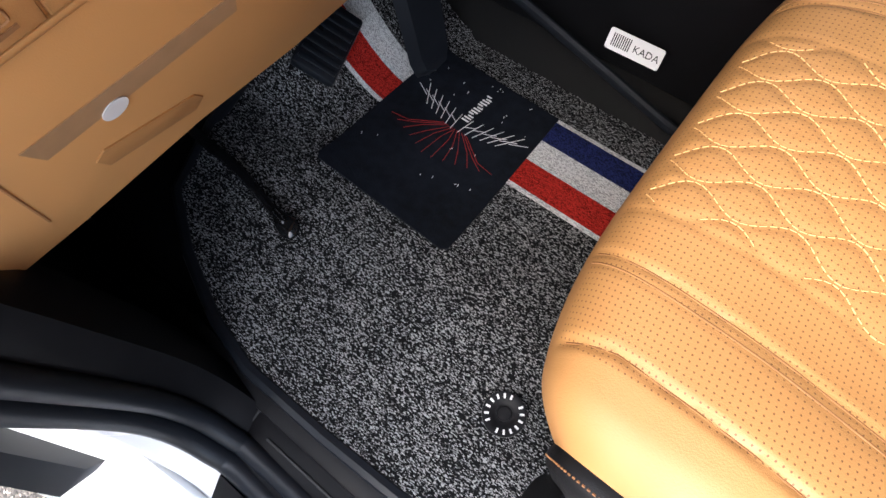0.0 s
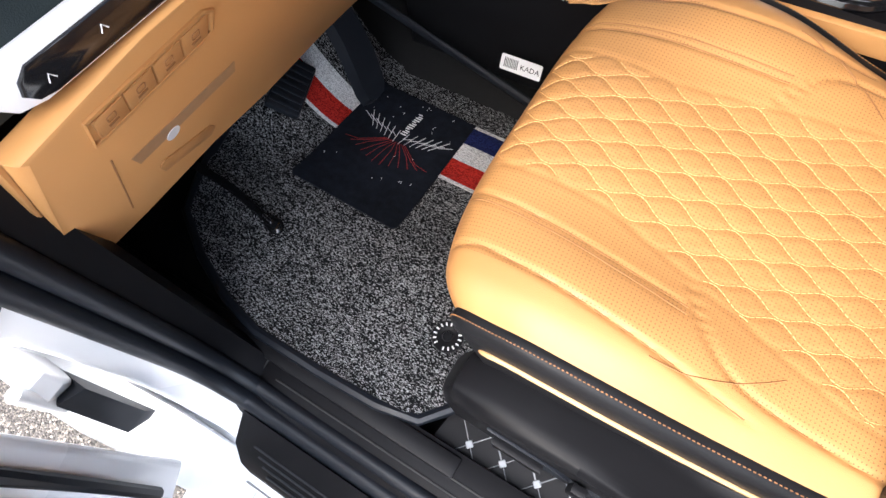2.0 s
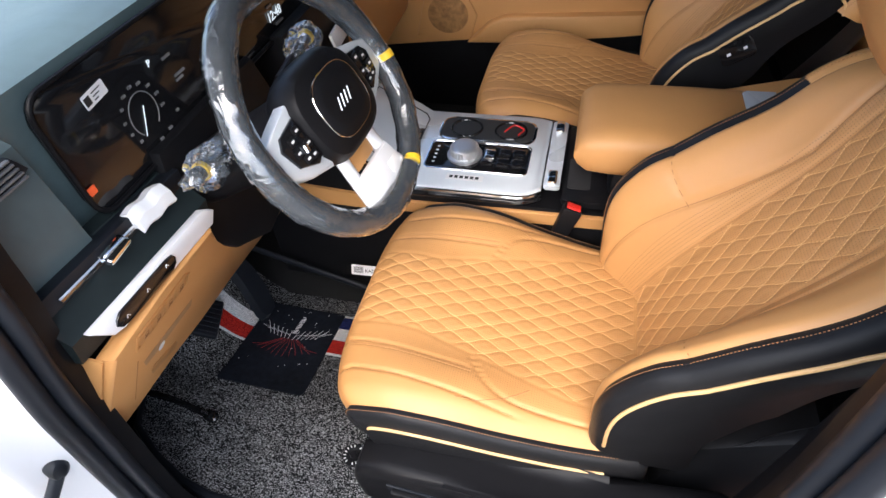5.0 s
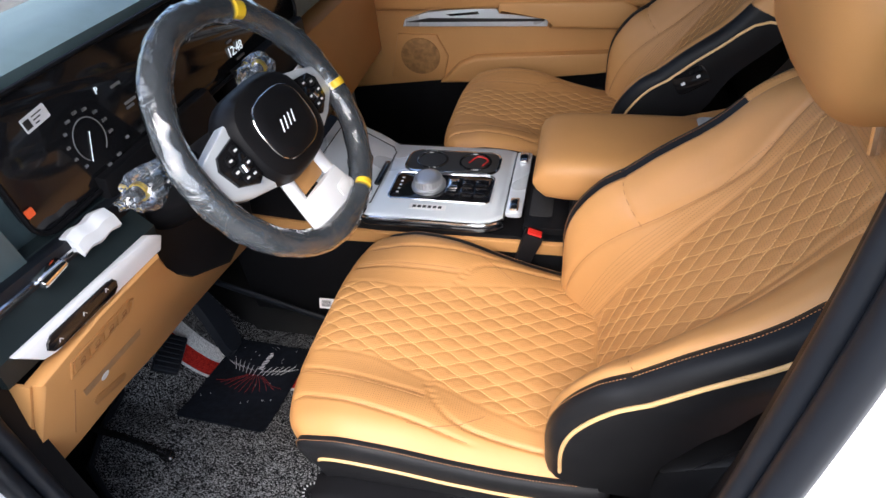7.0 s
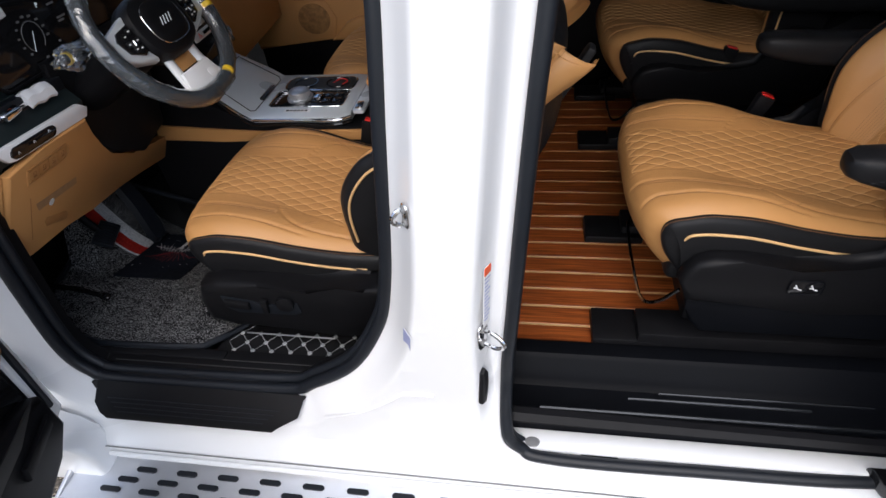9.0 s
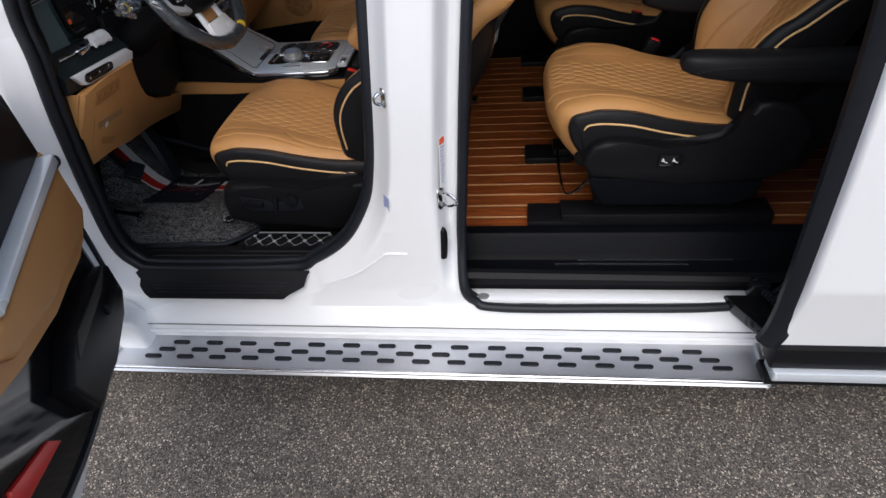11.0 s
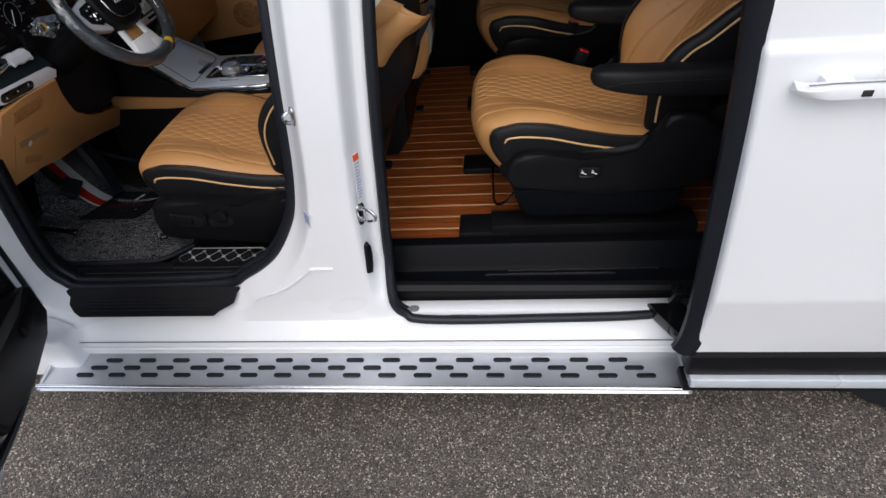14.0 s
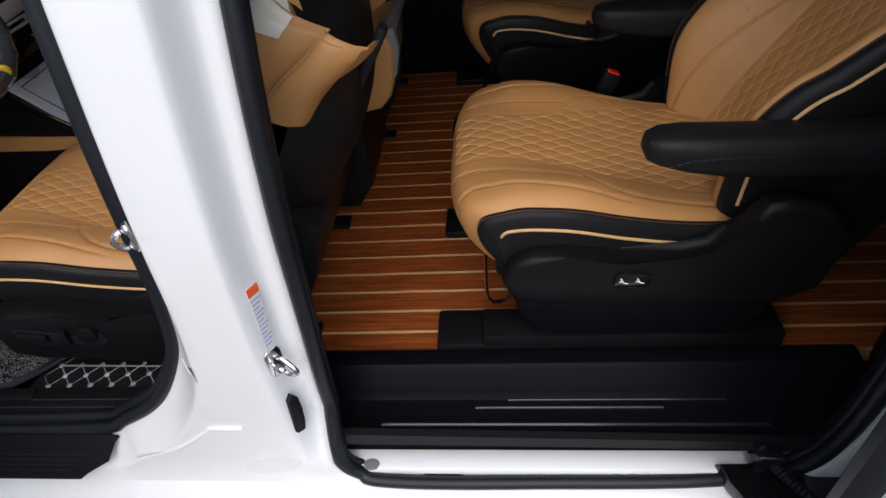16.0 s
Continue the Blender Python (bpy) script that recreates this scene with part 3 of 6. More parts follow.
def headrest_mesh():
    out = []
    for z, hx, hy, dx in ((0.0, 0.03, 0.09, 0.0), (0.012, 0.045, 0.115, 0.0), (0.05, 0.055, 0.135, -0.008), (0.11, 0.06, 0.145, -0.014), (0.16, 0.056, 0.138, -0.012), (0.195, 0.044, 0.115, -0.006), (0.21, 0.02, 0.085, 0.0)):
        ring = []
        for k in range(28):
            a = 2 * math.pi * k / 28
            ca, sa = math.cos(a), math.sin(a)
            ring.append((dx + hx * math.copysign(abs(ca) ** 0.6, ca), hy * math.copysign(abs(sa) ** 0.55, sa), z))
        out.append(ring)
    return loft(out)


def seam_runs(padded, runs, name, parent):
    """Dark sewn seams along lines of (m, y), on both halves of a pad, as one mesh."""
    b = bmesh.new()
    for run in runs:
        for sd in (-1, 1):
            tube([padded.at(m, sd * y, 0.0004) for m, y in run], 0.0007, 5, bm=b)
    return tagged(part(name, b, M_SEAMT, parent), "brown sewn seam", kind="stuff")


def run_of(f, m0, m1, n=24):
    return [(m0 + (m1 - m0) * i / n, f(m0 + (m1 - m0) * i / n)) for i in range(n + 1)]


CUSH_SEAMS = [
    run_of(lambda m: 0.128 + 0.08 * (m - 0.22), 0.19, 0.446),
    run_of(lambda m: 0.136 + 0.08 * (m - 0.22), 0.19, 0.446),
    run_of(lambda m: 0.187 + 0.09 * (m - 0.26) + 0.25 * max(0, 0.24 - m), 0.20, 0.53),
    run_of(lambda m: 0.120 + 0.075 * (1 - math.exp(-(m - 0.445) / 0.03)), 0.446, 0.60),
    run_of(lambda m: 0.160 + 0.050 * (1 - ((m - 0.43) / 0.12) ** 2), 0.43, 0.55),
]
BACK_SEAMS = [
    run_of(lambda m: 0.165 - 0.11 * min(m, 0.42) + 0.12 * max(0, m - 0.42), 0.02, 0.60),
    [(0.25 + 0.4 * (y - 0.2), y) for y in np.linspace(0.138, 0.208, 12)],
]


def seat(name, label, loc, second=False, handed=1, group="seats"):
    st = thing(name, label, "car seat", loc, group)
    pad = REAR_BACK if second else BACK
    L, LB = CUSH.L[-1], pad.L[-1]
    cu = part("cushion", CUSH.surface(), M_PERF, st, "diamond-quilted perforated tan leather", angle=60)
    stitch(CUSH, diamond_lines(0.205, 0.72, cushion_wide), "stitching", cu)
    seam_runs(CUSH, CUSH_SEAMS, "seam", cu)
    ba = part("backrest", pad.surface(), M_PERF, st, "diamond-quilted perforated tan leather", angle=60)
    stitch(pad, diamond_lines(0.03, 0.54, lambda m: 0.092), "stitching", ba)
    seam_runs(pad, BACK_SEAMS, "seam", ba)
    prof = [(0, 0), (-0.001, 0.007), (0.002, 0.013), (0.010, 0.018), (0.030, 0.0205), (0.06, 0.0205), (0.09, 0.019), (0.13, 0.012)]
    bprof = [(0, 0), (-0.005, 0.009), (-0.006, 0.018), (-0.001, 0.028), (0.012, 0.035), (0.033, 0.037), (0.06, 0.036), (0.10, 0.030), (0.17, 0.016)]
    wrap = [(0.098, 0.026), (0.105, 0.0325), (0.12, 0.034), (0.145, 0.030), (0.168, 0.012), (0.178, -0.03)]
    for sd in (-1, 1):
        part("side_band", CUSH.band(sd, 0.01, L, prof, 90, corner=1.0), M_BLK, st, "black leather side band")
        front = CUSH.edge_line(sd, 0.03, 0.135, 0.036, 0.0215, 3)
        part("piping", tube(spline(front + CUSH.edge_line(sd, 0.275, L - 0.05, 0.034, 0.0215, 12), 6), 0.0030, 8), M_PIPE, st, "tan piping")
        part("side_band", pad.band(sd, 0.0, 0.47, bprof, taper=0.5), M_BLK, st, "black leather side band")
        part("shoulder_band", pad.band(sd, 0.469, LB, bprof, taper=0.5), M_TAN, st, "tan leather shoulder side")
        part("back_wrap", pad.band(sd, 0.44, LB - 0.02, wrap), M_TAN, st, "tan leather wrap behind the shoulder")
        # piping along the side band, curling over to the rear at its top
        line = pad.edge_line(sd, 0.03, 0.41, 0.020, 0.038, 50)
        for m, d, o in ((0.440, 0.027, 0.0375), (0.458, 0.046, 0.0365), (0.464, 0.075, 0.032), (0.455, 0.098, 0.030), (0.438, 0.115, 0.028)):
            e = Vector(pad.at(m, sd * pad.half(m / LB)))
            p, n = pad.frame_at(m)
            line.append(e + Vector((-n[0] * d, sd * o, -n[1] * d)))
        part("piping", tube(line, 0.0030, 8), M_PIPE, st, "tan piping")
        # seam thread beside the band
        b = bmesh.new()
        for ln in (CUSH.edge_line(sd, 0.10, L - 0.03, -0.0006, 0.009, 250), pad.edge_line(sd, 0.05, LB - 0.1, -0.0062, 0.012, 250), pad.edge_line(sd, 0.45, LB - 0.05, 0.103, 0.033, 120)):
            for i in range(0, len(ln) - 2, 2):
                tube([ln[i], ln[i + 1]], 0.0007, 4, bm=b)
        tagged(part("seam_thread", b, M_SEAMT, st), kind="stuff")
    # cushion underside and back of the backrest
    for name, m0, m1, mat, lab in (("back_panel", 0.40, LB, M_BLK, "black leather seat back panel"), ("lower_back", 0.0, 0.40, M_BLK, "black lower seat back")):
        rings = []
        for i in range(31):
            m = m0 + (m1 - m0) * i / 30
            w = pad.half(m / LB)
            wd = 1.0 + 0.06 * sstep(0.2, 0.32, m)
            rings.append([pad.off(m, w * q * wd, 0.10 + 0.12 * (1 - abs(q) ** 4) * (1 - 0.75 * sstep(0.36, 0.66, m)) - 0.06 * sstep(0.56, 0.68, m)) for q in np.linspace(-1, 1, 15)])
        part(name, loft(rings, False, False), mat, st, lab)
    part("back_skirt", slab([(0.54, 0.52), (0.70, 0.52), (0.76, 0.64), (0.79, 0.76), (0.74, 0.80), (0.60, 0.72)], "y", -0.21, 0.21, 0.012), M_BLK, st, "black lower back skirt")
    part("seat_pan", box(0.07, 0.54, -0.235, 0.235, 0.555, 0.665, 0.02, 3), M_BLK, st)
    if not second:
        hr = part("headrest", moved(headrest_mesh(), pose(0.722, 0, 1.225, 0, -6, 0)), M_TAN, st, "tan leather headrest")
        for y in (-0.05, 0.05):
            part("headrest_post", tube([(0.755, y, 1.17), (0.735, y, 1.27)], 0.006), M_CHROME, hr)
        # plastic shields with switches
        for sd in (-1, 1):
            sh = part("side_shield", slab([(0.056, 0.52), (0.050, 0.59), (0.068, 0.638), (0.12, 0.655), (0.22, 0.648), (0.34, 0.634), (0.42, 0.632), (0.48, 0.646), (0.55, 0.672), (0.64, 0.686), (0.70, 0.65), (0.71, 0.55), (0.62, 0.500), (0.40, 0.492), (0.12, 0.502)], "y", min(sd * 0.245, sd * 0.318), max(sd * 0.245, sd * 0.318), 0.024, 5), M_BPL, st, "black plastic side shield")
            if sd * handed < 0:
                y = sd * 0.320
                part("switch_plate", moved(slab([(0.155, 0.588), (0.235, 0.575), (0.255, 0.562), (0.345, 0.575), (0.35, 0.545), (0.33, 0.535), (0.19, 0.535), (0.16, 0.55)], "y", y - 0.002, y + 0.002, 0.001), pose(-0.034, 0, 0.028)), M_RUB, sh)
                part("slide_switch", moved(slab([(0.165, 0.583), (0.225, 0.573), (0.225, 0.555), (0.165, 0.562)], "y", y - 0.012, y, 0.003), pose(-0.034, 0, 0.028)), M_BPL, sh)
                part("recline_switch", moved(slab([(0.258, 0.588), (0.274, 0.587), (0.270, 0.545), (0.256, 0.545)], "y", y - 0.012, y, 0.003), pose(-0.034, 0, 0.028)), M_BPL, sh)
                part("lumbar_dial", moved(slab([(0.022 * math.cos(a), 0.022 * math.sin(a)) for a in np.linspace(0, 2 * math.pi, 25)[:-1]], "y", -0.010, 0.002, 0.003), pose(0.282, y, 0.602)), M_BPL, sh)
        for y in (-0.2, 0.2):
            rl = part("seat_rail", box(0.06, 0.72, y - 0.025, y + 0.025, 0.40, 0.455, 0.004), M_BPL, st, "black steel rail")
            # thin bright tube draws the highlight along the rail
            part("rail_glint", tube([(0.13, 1.5 * y, 0.462), (0.37, 1.52 * y, 0.462)], 0.0022, 6), M_ALU, rl, "bright line drawing the rail's highlight")
        part("riser", box(0.10, 0.66, -0.23, 0.23, 0.44, 0.56, 0.01), M_BPL, st)
    return st


driver = seat("driver_seat", "driver's seat in quilted tan leather with black sides", (0, 0.355, 0))
passenger = seat("front_passenger_seat", "front passenger seat in quilted tan leather with black sides", (0.08, 1.225, 0), handed=0)
# paler cream band over the near shoulder of the backrest
part("cream_shoulder", BACK.band(-1, 0.57, BACK.L[-1] - 0.01, [(-0.002, -0.03), (-0.007, 0.010), (-0.008, 0.020), (-0.003, 0.031), (0.012, 0.039), (0.035, 0.0415), (0.052, 0.0405)]), material("cream shoulder surface", (0.72, 0.67, 0.57), 0.4, vary=0.05), driver, "cream band over the near shoulder")
wsp = part("switch_plate", moved(slab(rounded(-0.035, 0.035, -0.026, 0.026, 0.012), "y", -0.004, 0.0, 0.001), pose(0.60, -0.247, 0.945, 0, -32, 2)), M_GLOSS, passenger, "gloss black walk-in switch plate")
for q in (-0.017, 0.017):
    part("icon", moved(box(q - 0.004, q + 0.004, -0.0052, -0.004, -0.003, 0.003, 0), pose(0.60, -0.247, 0.945, 0, -32, 2)), M_PAPER, wsp)
# grab strap and pocket on the back of the driver's seat
part("back_strap", moved(box(-0.009, 0.009, -0.018, 0.018, -0.085, 0.085, 0.006), pose(0.912, -0.07, 1.025, 0, 31, 0)), M_BLK, driver, "black grab strap")


def second_seat(label, loc, near):
    """Captain's seat: near is the side (-1 or 1) that carries the door-side shield and switch."""
    st = seat("captain_seat", label, loc, True, group="second-row seats")
    st.scale = (1, 0.95, 1)
    for sd in (-1, 1):
        y0, y1 = sorted((sd * 0.258, sd * 0.305))
        sh = part("side_shield", slab([(0.083, 0.612), (0.091, 0.636), (0.109, 0.663), (0.141, 0.676), (0.19, 0.674), (0.296, 0.655), (0.395, 0.650), (0.445, 0.664), (0.472, 0.696), (0.488, 0.748), (0.506, 0.772), (0.540, 0.776), (0.60, 0.76), (0.66, 0.70), (0.64, 0.58), (0.575, 0.545), (0.347, 0.542), (0.105, 0.560)], "y", y0, y1, 0.016, 4), M_BPL, st, "black plastic side shield")
        y0, y1 = sorted((sd * 0.20, sd * 0.290))
        part("lower_cover", slab([(0.107, 0.556), (0.112, 0.530), (0.126, 0.489), (0.155, 0.456), (0.511, 0.454), (0.572, 0.480), (0.580, 0.545)], "y", y0, y1, 0.010, 3), M_STEP, st)
        # armrest on a pivot
        rings = []
        for x, zc, hz, hy in ((0.298, 0.878, 0.006, 0.010), (0.304, 0.878, 0.018, 0.024), (0.322, 0.877, 0.025, 0.034), (0.36, 0.872, 0.031, 0.040), (0.42, 0.865, 0.035, 0.042), (0.50, 0.861, 0.037, 0.042), (0.62, 0.858, 0.038, 0.042), (0.74, 0.856, 0.038, 0.040), (0.79, 0.856, 0.032, 0.034), (0.81, 0.856, 0.015, 0.015)):
            ring = []
            for k in range(20):
                a = 2 * math.pi * k / 20
                ca, sa = math.cos(a), math.sin(a)
                ring.append((x, sd * 0.275 + hy * math.copysign(abs(ca) ** 0.6, ca), zc + hz * math.copysign(abs(sa) ** 0.7, sa)))
            rings.append(ring)
        ar = part("armrest", loft(rings), M_BLK, st, "padded black armrest")
        b = bmesh.new()
        for k in range(38):
            x = 0.33 + 0.0115 * k
            z = 0.876 - 0.012 * (x - 0.33) - 0.012 * math.exp(-(x - 0.33) / 0.03)
            tube([(x, sd * 0.3165, z), (x + 0.0075, sd * 0.3165, z)], 0.0009, 4, bm=b)
        tagged(part("seam_thread", b, M_RUB, ar), kind="stuff")
        if sd == near:
            y = sd * 0.3065
            cl = part("switch_plate", slab(rounded(0.282, 0.343, 0.600, 0.636, 0.010), "y", y - 0.003, y + 0.003, 0.001), M_GLOSS, sh)
            part("switch_rim", tube([(px_, y - 0.003, pz) for px_, pz in rounded(0.282, 0.343, 0.600, 0.636, 0.010)], 0.0014, 6, True, up=(0, 1, 0)), M_STEP, sh)
            for x in (0.298, 0.326):
                ic = bmesh.new()
                tube([(x - 0.006, y - 0.0035, 0.626), (x, y - 0.0035, 0.615), (x + 0.007, y - 0.0035, 0.613)], 0.0014, 4, bm=ic)
                box(x - 0.008, x - 0.002, y - 0.0045, y - 0.0035, 0.617, 0.620, 0, bm=ic)
                part("icon", ic, M_PAPER, cl)
    hb = spline([(0.12, -0.20, 0.50), (0.085, -0.185, 0.445), (0.055, -0.16, 0.425), (0.048, -0.08, 0.42), (0.048, 0.08, 0.42), (0.055, 0.16, 0.425), (0.085, 0.185, 0.445), (0.12, 0.20, 0.50)], 6)
    part("slide_bar", tube(hb, 0.0045, 8), M_CHROME, st, "steel slide release bar")
    for y in (-0.2, 0.2):
        part("seat_rail", box(0.04, 0.66, min(y - 0.035, 1.27 * y), max(y + 0.035, 1.27 * y), 0.352, 0.40, 0.005), M_BPL, st, "black floor rail")
        part("rail_cap", box(-0.062, 0.10, y - 0.055, y + 0.055, 0.351, 0.376, 0.006), M_BPL, st)
    part("riser", box(0.14, 0.58, -0.2, 0.2, 0.40, 0.57, 0.01), M_BPL, st)
    return st


near_captain = second_seat("captain's seat in quilted tan leather beside the open sliding door", (1.06, 0.332, 0.095), -1)
far_captain = second_seat("captain's seat in quilted tan leather on the far side", (1.06, 1.225, 0.095), 1)


def buckle(loc, ry, rx=0):
    bk = thing("belt_buckle", "black seat-belt buckle with a red release button", "buckle", loc, "belt buckles")
    bk.rotation_euler = (radians(rx), radians(ry), 0)
    part("housing", slab([(-0.016, -0.085), (0.016, -0.085), (0.021, -0.01), (0.019, 0.0), (-0.019, 0.0), (-0.021, -0.01)], "y", -0.013, 0.013, 0.004), M_BPL, bk)
    part("button", box(-0.015, 0.015, -0.009, 0.009, -0.004, 0.004, 0.002), M_RED, bk, "red press button")
    part("stalk", tube([(0, 0, -0.08), (0, 0, -0.26)], 0.011, 8, flat=0.5), M_BPL, bk)
    return bk


buckle((0.375, 0.612, 0.768), 18)
buckle((1.420, 0.60, 0.836), 22)
buckle((1.436, 1.00, 0.80), 15)

# ---- steering wheel ----
sw = thing("steering_wheel", "black steering wheel with silver spokes under clear protective film", "steering wheel", (0.015, 0.355, 1.143))
sw.rotation_euler = (0, radians(61), radians(-3))
RW = 0.176


def ringpt(a, r=RW, z=0.0):
    return (-r * math.cos(a), r * math.sin(a), z)


angles = [2 * math.pi * k / 72 for k in range(72)]
part("rim", tube([ringpt(a) for a in angles], 0.0165, 14, True), M_BLK, sw, "black leather rim")


def film_wrap():
    b = tube([ringpt(a) for a in [2 * math.pi * k / 180 for k in range(180)]], 0.0200, 20, True)
    for v in b.verts:
        p = v.co
        c = Vector((p.x, p.y, 0)).normalized() * RW
        d = (p - c).normalized()
        q = noise.noise(p * 22) * 0.003 + 0.6 * abs(noise.noise(Vector((math.atan2(p.y, p.x) * 5, d.z * 2.2, d.dot(c) * 14)))) * 0.006 + max(0, noise.noise(Vector((p.x * 60, p.y * 60, p.z * 160)))) ** 2 * 0.005 * (1 if p.y > -0.05 else 0.3)
        v.co = c + d * (0.0195 + q)
    return b


part("protective_film", film_wrap(), G_FILM, sw, "crumpled clear plastic film", angle=30)
for a, w in ((28, 5), (96, 4), (158, 3)):
    part("tape", tube([ringpt(radians(a + i), RW - 0.004, 0.012) for i in range(-w // 2, w // 2 + 1)], 0.0135, 12), M_YEL, sw, "yellow tape")


def squircle(rx, ry, z, e=0.7, n=32, dx=0.0):
    out = []
    for k in range(n):
        a = 2 * math.pi * k / n
        ca, sa = math.cos(a), math.sin(a)
        out.append((dx + rx * math.copysign(abs(ca) ** e, ca), ry * math.copysign(abs(sa) ** e, sa), z))
    return out


hub = part("hub", loft([squircle(0.062, 0.075, -0.05), squircle(0.072, 0.088, -0.03), squircle(0.074, 0.09, 0.0), squircle(0.066, 0.082, 0.018), squircle(0.058, 0.072, 0.022)]), M_BPL, sw, "black airbag cover")
part("emblem_panel", loft([squircle(0.047, 0.058, 0.021), squircle(0.047, 0.058, 0.026), squircle(0.043, 0.054, 0.029), squircle(0.03, 0.04, 0.0305)]), M_BPL, hub)
part("emblem_rim", tube(squircle(0.0475, 0.0585, 0.0255), 0.0012, 6, True), M_CHROME, hub)
em = bmesh.new()
for (x0, y0), (x1, y1) in [((0.010, -0.030 + 0.013 * k), (-0.010, -0.018 + 0.013 * k)) for k in range(4)]:
    tube([(x0 * 0.8, y0 * 0.8, 0.031), (x1 * 0.8, y1 * 0.8, 0.031)], 0.0013, 4, bm=em)
part("emblem", em, M_SILVER, hub, "silver slanted emblem strokes")
for sd in (-1, 1):
    sp = part("spoke", slab([(-0.052, sd * 0.068), (-0.040, sd * 0.11), (-0.028, sd * 0.158), (-0.006, sd * 0.166), (0.022, sd * 0.162), (0.044, sd * 0.120), (0.058, sd * 0.075), (0.03, sd * 0.06), (-0.03, sd * 0.06)], "z", -0.022, 0.004, 0.006, 3), M_SILVER, sw, "silver spoke frame")
    part("button_pod", slab([(-0.032, sd * 0.088), (-0.026, sd * 0.128), (-0.012, sd * 0.140), (0.020, sd * 0.132), (0.036, sd * 0.100), (0.030, sd * 0.084)], "z", 0.002, 0.010, 0.003), M_GLOSS, sp, "gloss black button pod")
    for i, (x, y) in enumerate(((-0.018, 0.10), (-0.012, 0.118), (0.004, 0.096), (0.004, 0.122), (0.020, 0.100), (0.018, 0.114))):
        part("button", slab(rounded(x - 0.006, x + 0.006, sd * y - 0.007, sd * y + 0.007, 0.002, 3), "z", 0.010, 0.0125, 0.001), M_BPL, sp)
        part("icon", box(x - 0.0015, x + 0.0015, sd * y - 0.003, sd * y + 0.003, 0.0124, 0.0131, 0), M_PAPER, sp)
    part("thumb_roller", tube([(0.002, sd * 0.106, 0.012), (0.012, sd * 0.108, 0.012)], 0.005, 10), M_CHROME, sp)
    part("lower_limb", tube(spline([(0.060, sd * 0.045, -0.01), (0.095, sd * 0.046, -0.012), (0.125, sd * 0.050, -0.010), (0.160, sd * 0.060, -0.002)], 5), [0.013] * 16, 10, flat=0.6, up=(0, 0, 1)), M_WFILM, sw, "lower spoke under white film")
part("lower_bridge", slab([(0.105, -0.052), (0.105, 0.052), (0.140, 0.062), (0.158, 0.055), (0.165, 0.0), (0.158, -0.055), (0.140, -0.062)], "z", -0.014, 0.002, 0.005), M_WFILM, sw, "spoke bridge under white film")
part("lower_inset", slab(rounded(0.068, 0.102, -0.034, 0.034, 0.006), "z", -0.03, -0.012, 0.002), M_TANP, sw)
part("sticker", slab(rounded(0.128, 0.150, 0.020, 0.048, 0.006), "z", 0.002, 0.0032, 0.0005), M_PAPER, sw, "white paper sticker")
part("column_shroud", loft([[(-0.05 + 0.05 * math.cos(a) + dx, 0.075 * math.sin(a), z) for a in angles[::4]] for dx, z in ((0.05, -0.04), (0.055, -0.09), (0.06, -0.2), (0.06, -0.30))]), M_BPL, sw, "black column shroud")


def crumple(r, sq, seed):
    b = bmesh.new()
    bmesh.ops.create_icosphere(b, subdivisions=4, radius=r)
    for v in b.verts:
        q = v.co.copy()
        k = 1 + 0.35 * noise.noise(q * (1.6 / r) + Vector((seed, 0, 0))) + 0.22 * noise.noise(q * (4.2 / r))
        v.co = Vector((q.x * k * sq[0], q.y * k * sq[1], q.z * k * sq[2]))
    return b


for y, z in ((0.205, 1.135), (0.525, 1.150)):
    sk = thing("column_stalk", "control stalk wrapped in crumpled clear film", "stalk", (-0.10, y, z), "column stalks")
    d = 1 if y > 0.35 else -1
    part("lever", tube([(0.0, -d * 0.10, -0.015), (0, 0.0, 0.0), (0.0, d * 0.03, 0.004)], [0.009, 0.009, 0.011], 10), M_BPL, sk)
    part("film", crumple(0.034, (0.75, 1.35, 0.75), y * 9), G_FILM, sk, "crumpled clear plastic film", angle=25)
    part("tape", tube([(0, d * 0.012, 0.002), (0, d * 0.018, 0.0025)], 0.0135, 10), M_YEL, sk)

# ---- dashboard ----
da = thing("dashboard", "black dashboard with a wide curved display and tan lower panel", "dashboard")
top = [(-0.262, 1.272), (-0.30, 1.285), (-0.36, 1.285), (-0.50, 1.262), (-0.70, 1.215), (-0.95, 1.14), (-1.05, 1.09), (-1.05, 1.00), (-0.40, 1.00), (-0.285, 1.05), (-0.275, 1.20)]
part("top_pad", loft([[(x, y, z) for x, z in top] for y in (0.10, 0.12, 1.40, 1.62)]), M_DASH_SHEEN, da, "grained black dash top with sky sheen in its colour", angle=30)
end = [(-0.255, 1.225), (-0.30, 1.255), (-0.40, 1.265), (-0.70, 1.20), (-1.05, 1.08), (-1.05, 0.9), (-0.35, 0.9), (-0.245, 1.00), (-0.235, 1.06), (-0.242, 1.13)]
# the end pad's teal also carries the sky reflection in its colour
part("end_pad", loft([[(x - 0.03 * (y < 0), y, z - 0.02 * (y < 0)) for x, z in end] for y in (-0.05, 0.0, 0.10)]), material("dash end grain with sky sheen", (0.075, 0.105, 0.110), 0.42, vary=0.15, scale=40, bump=0.2, bump_scale=900), da, "grained dash end with air vent", angle=30)
# side vent in the end pad
vt = part("side_vent", slab([(-0.01, 1.190), (0.072, 1.192), (0.094, 1.200), (0.082, 1.222), (0.02, 1.228), (-0.012, 1.222)], "x", -0.262, -0.243, 0.003), M_RUB, da, "black side air vent")
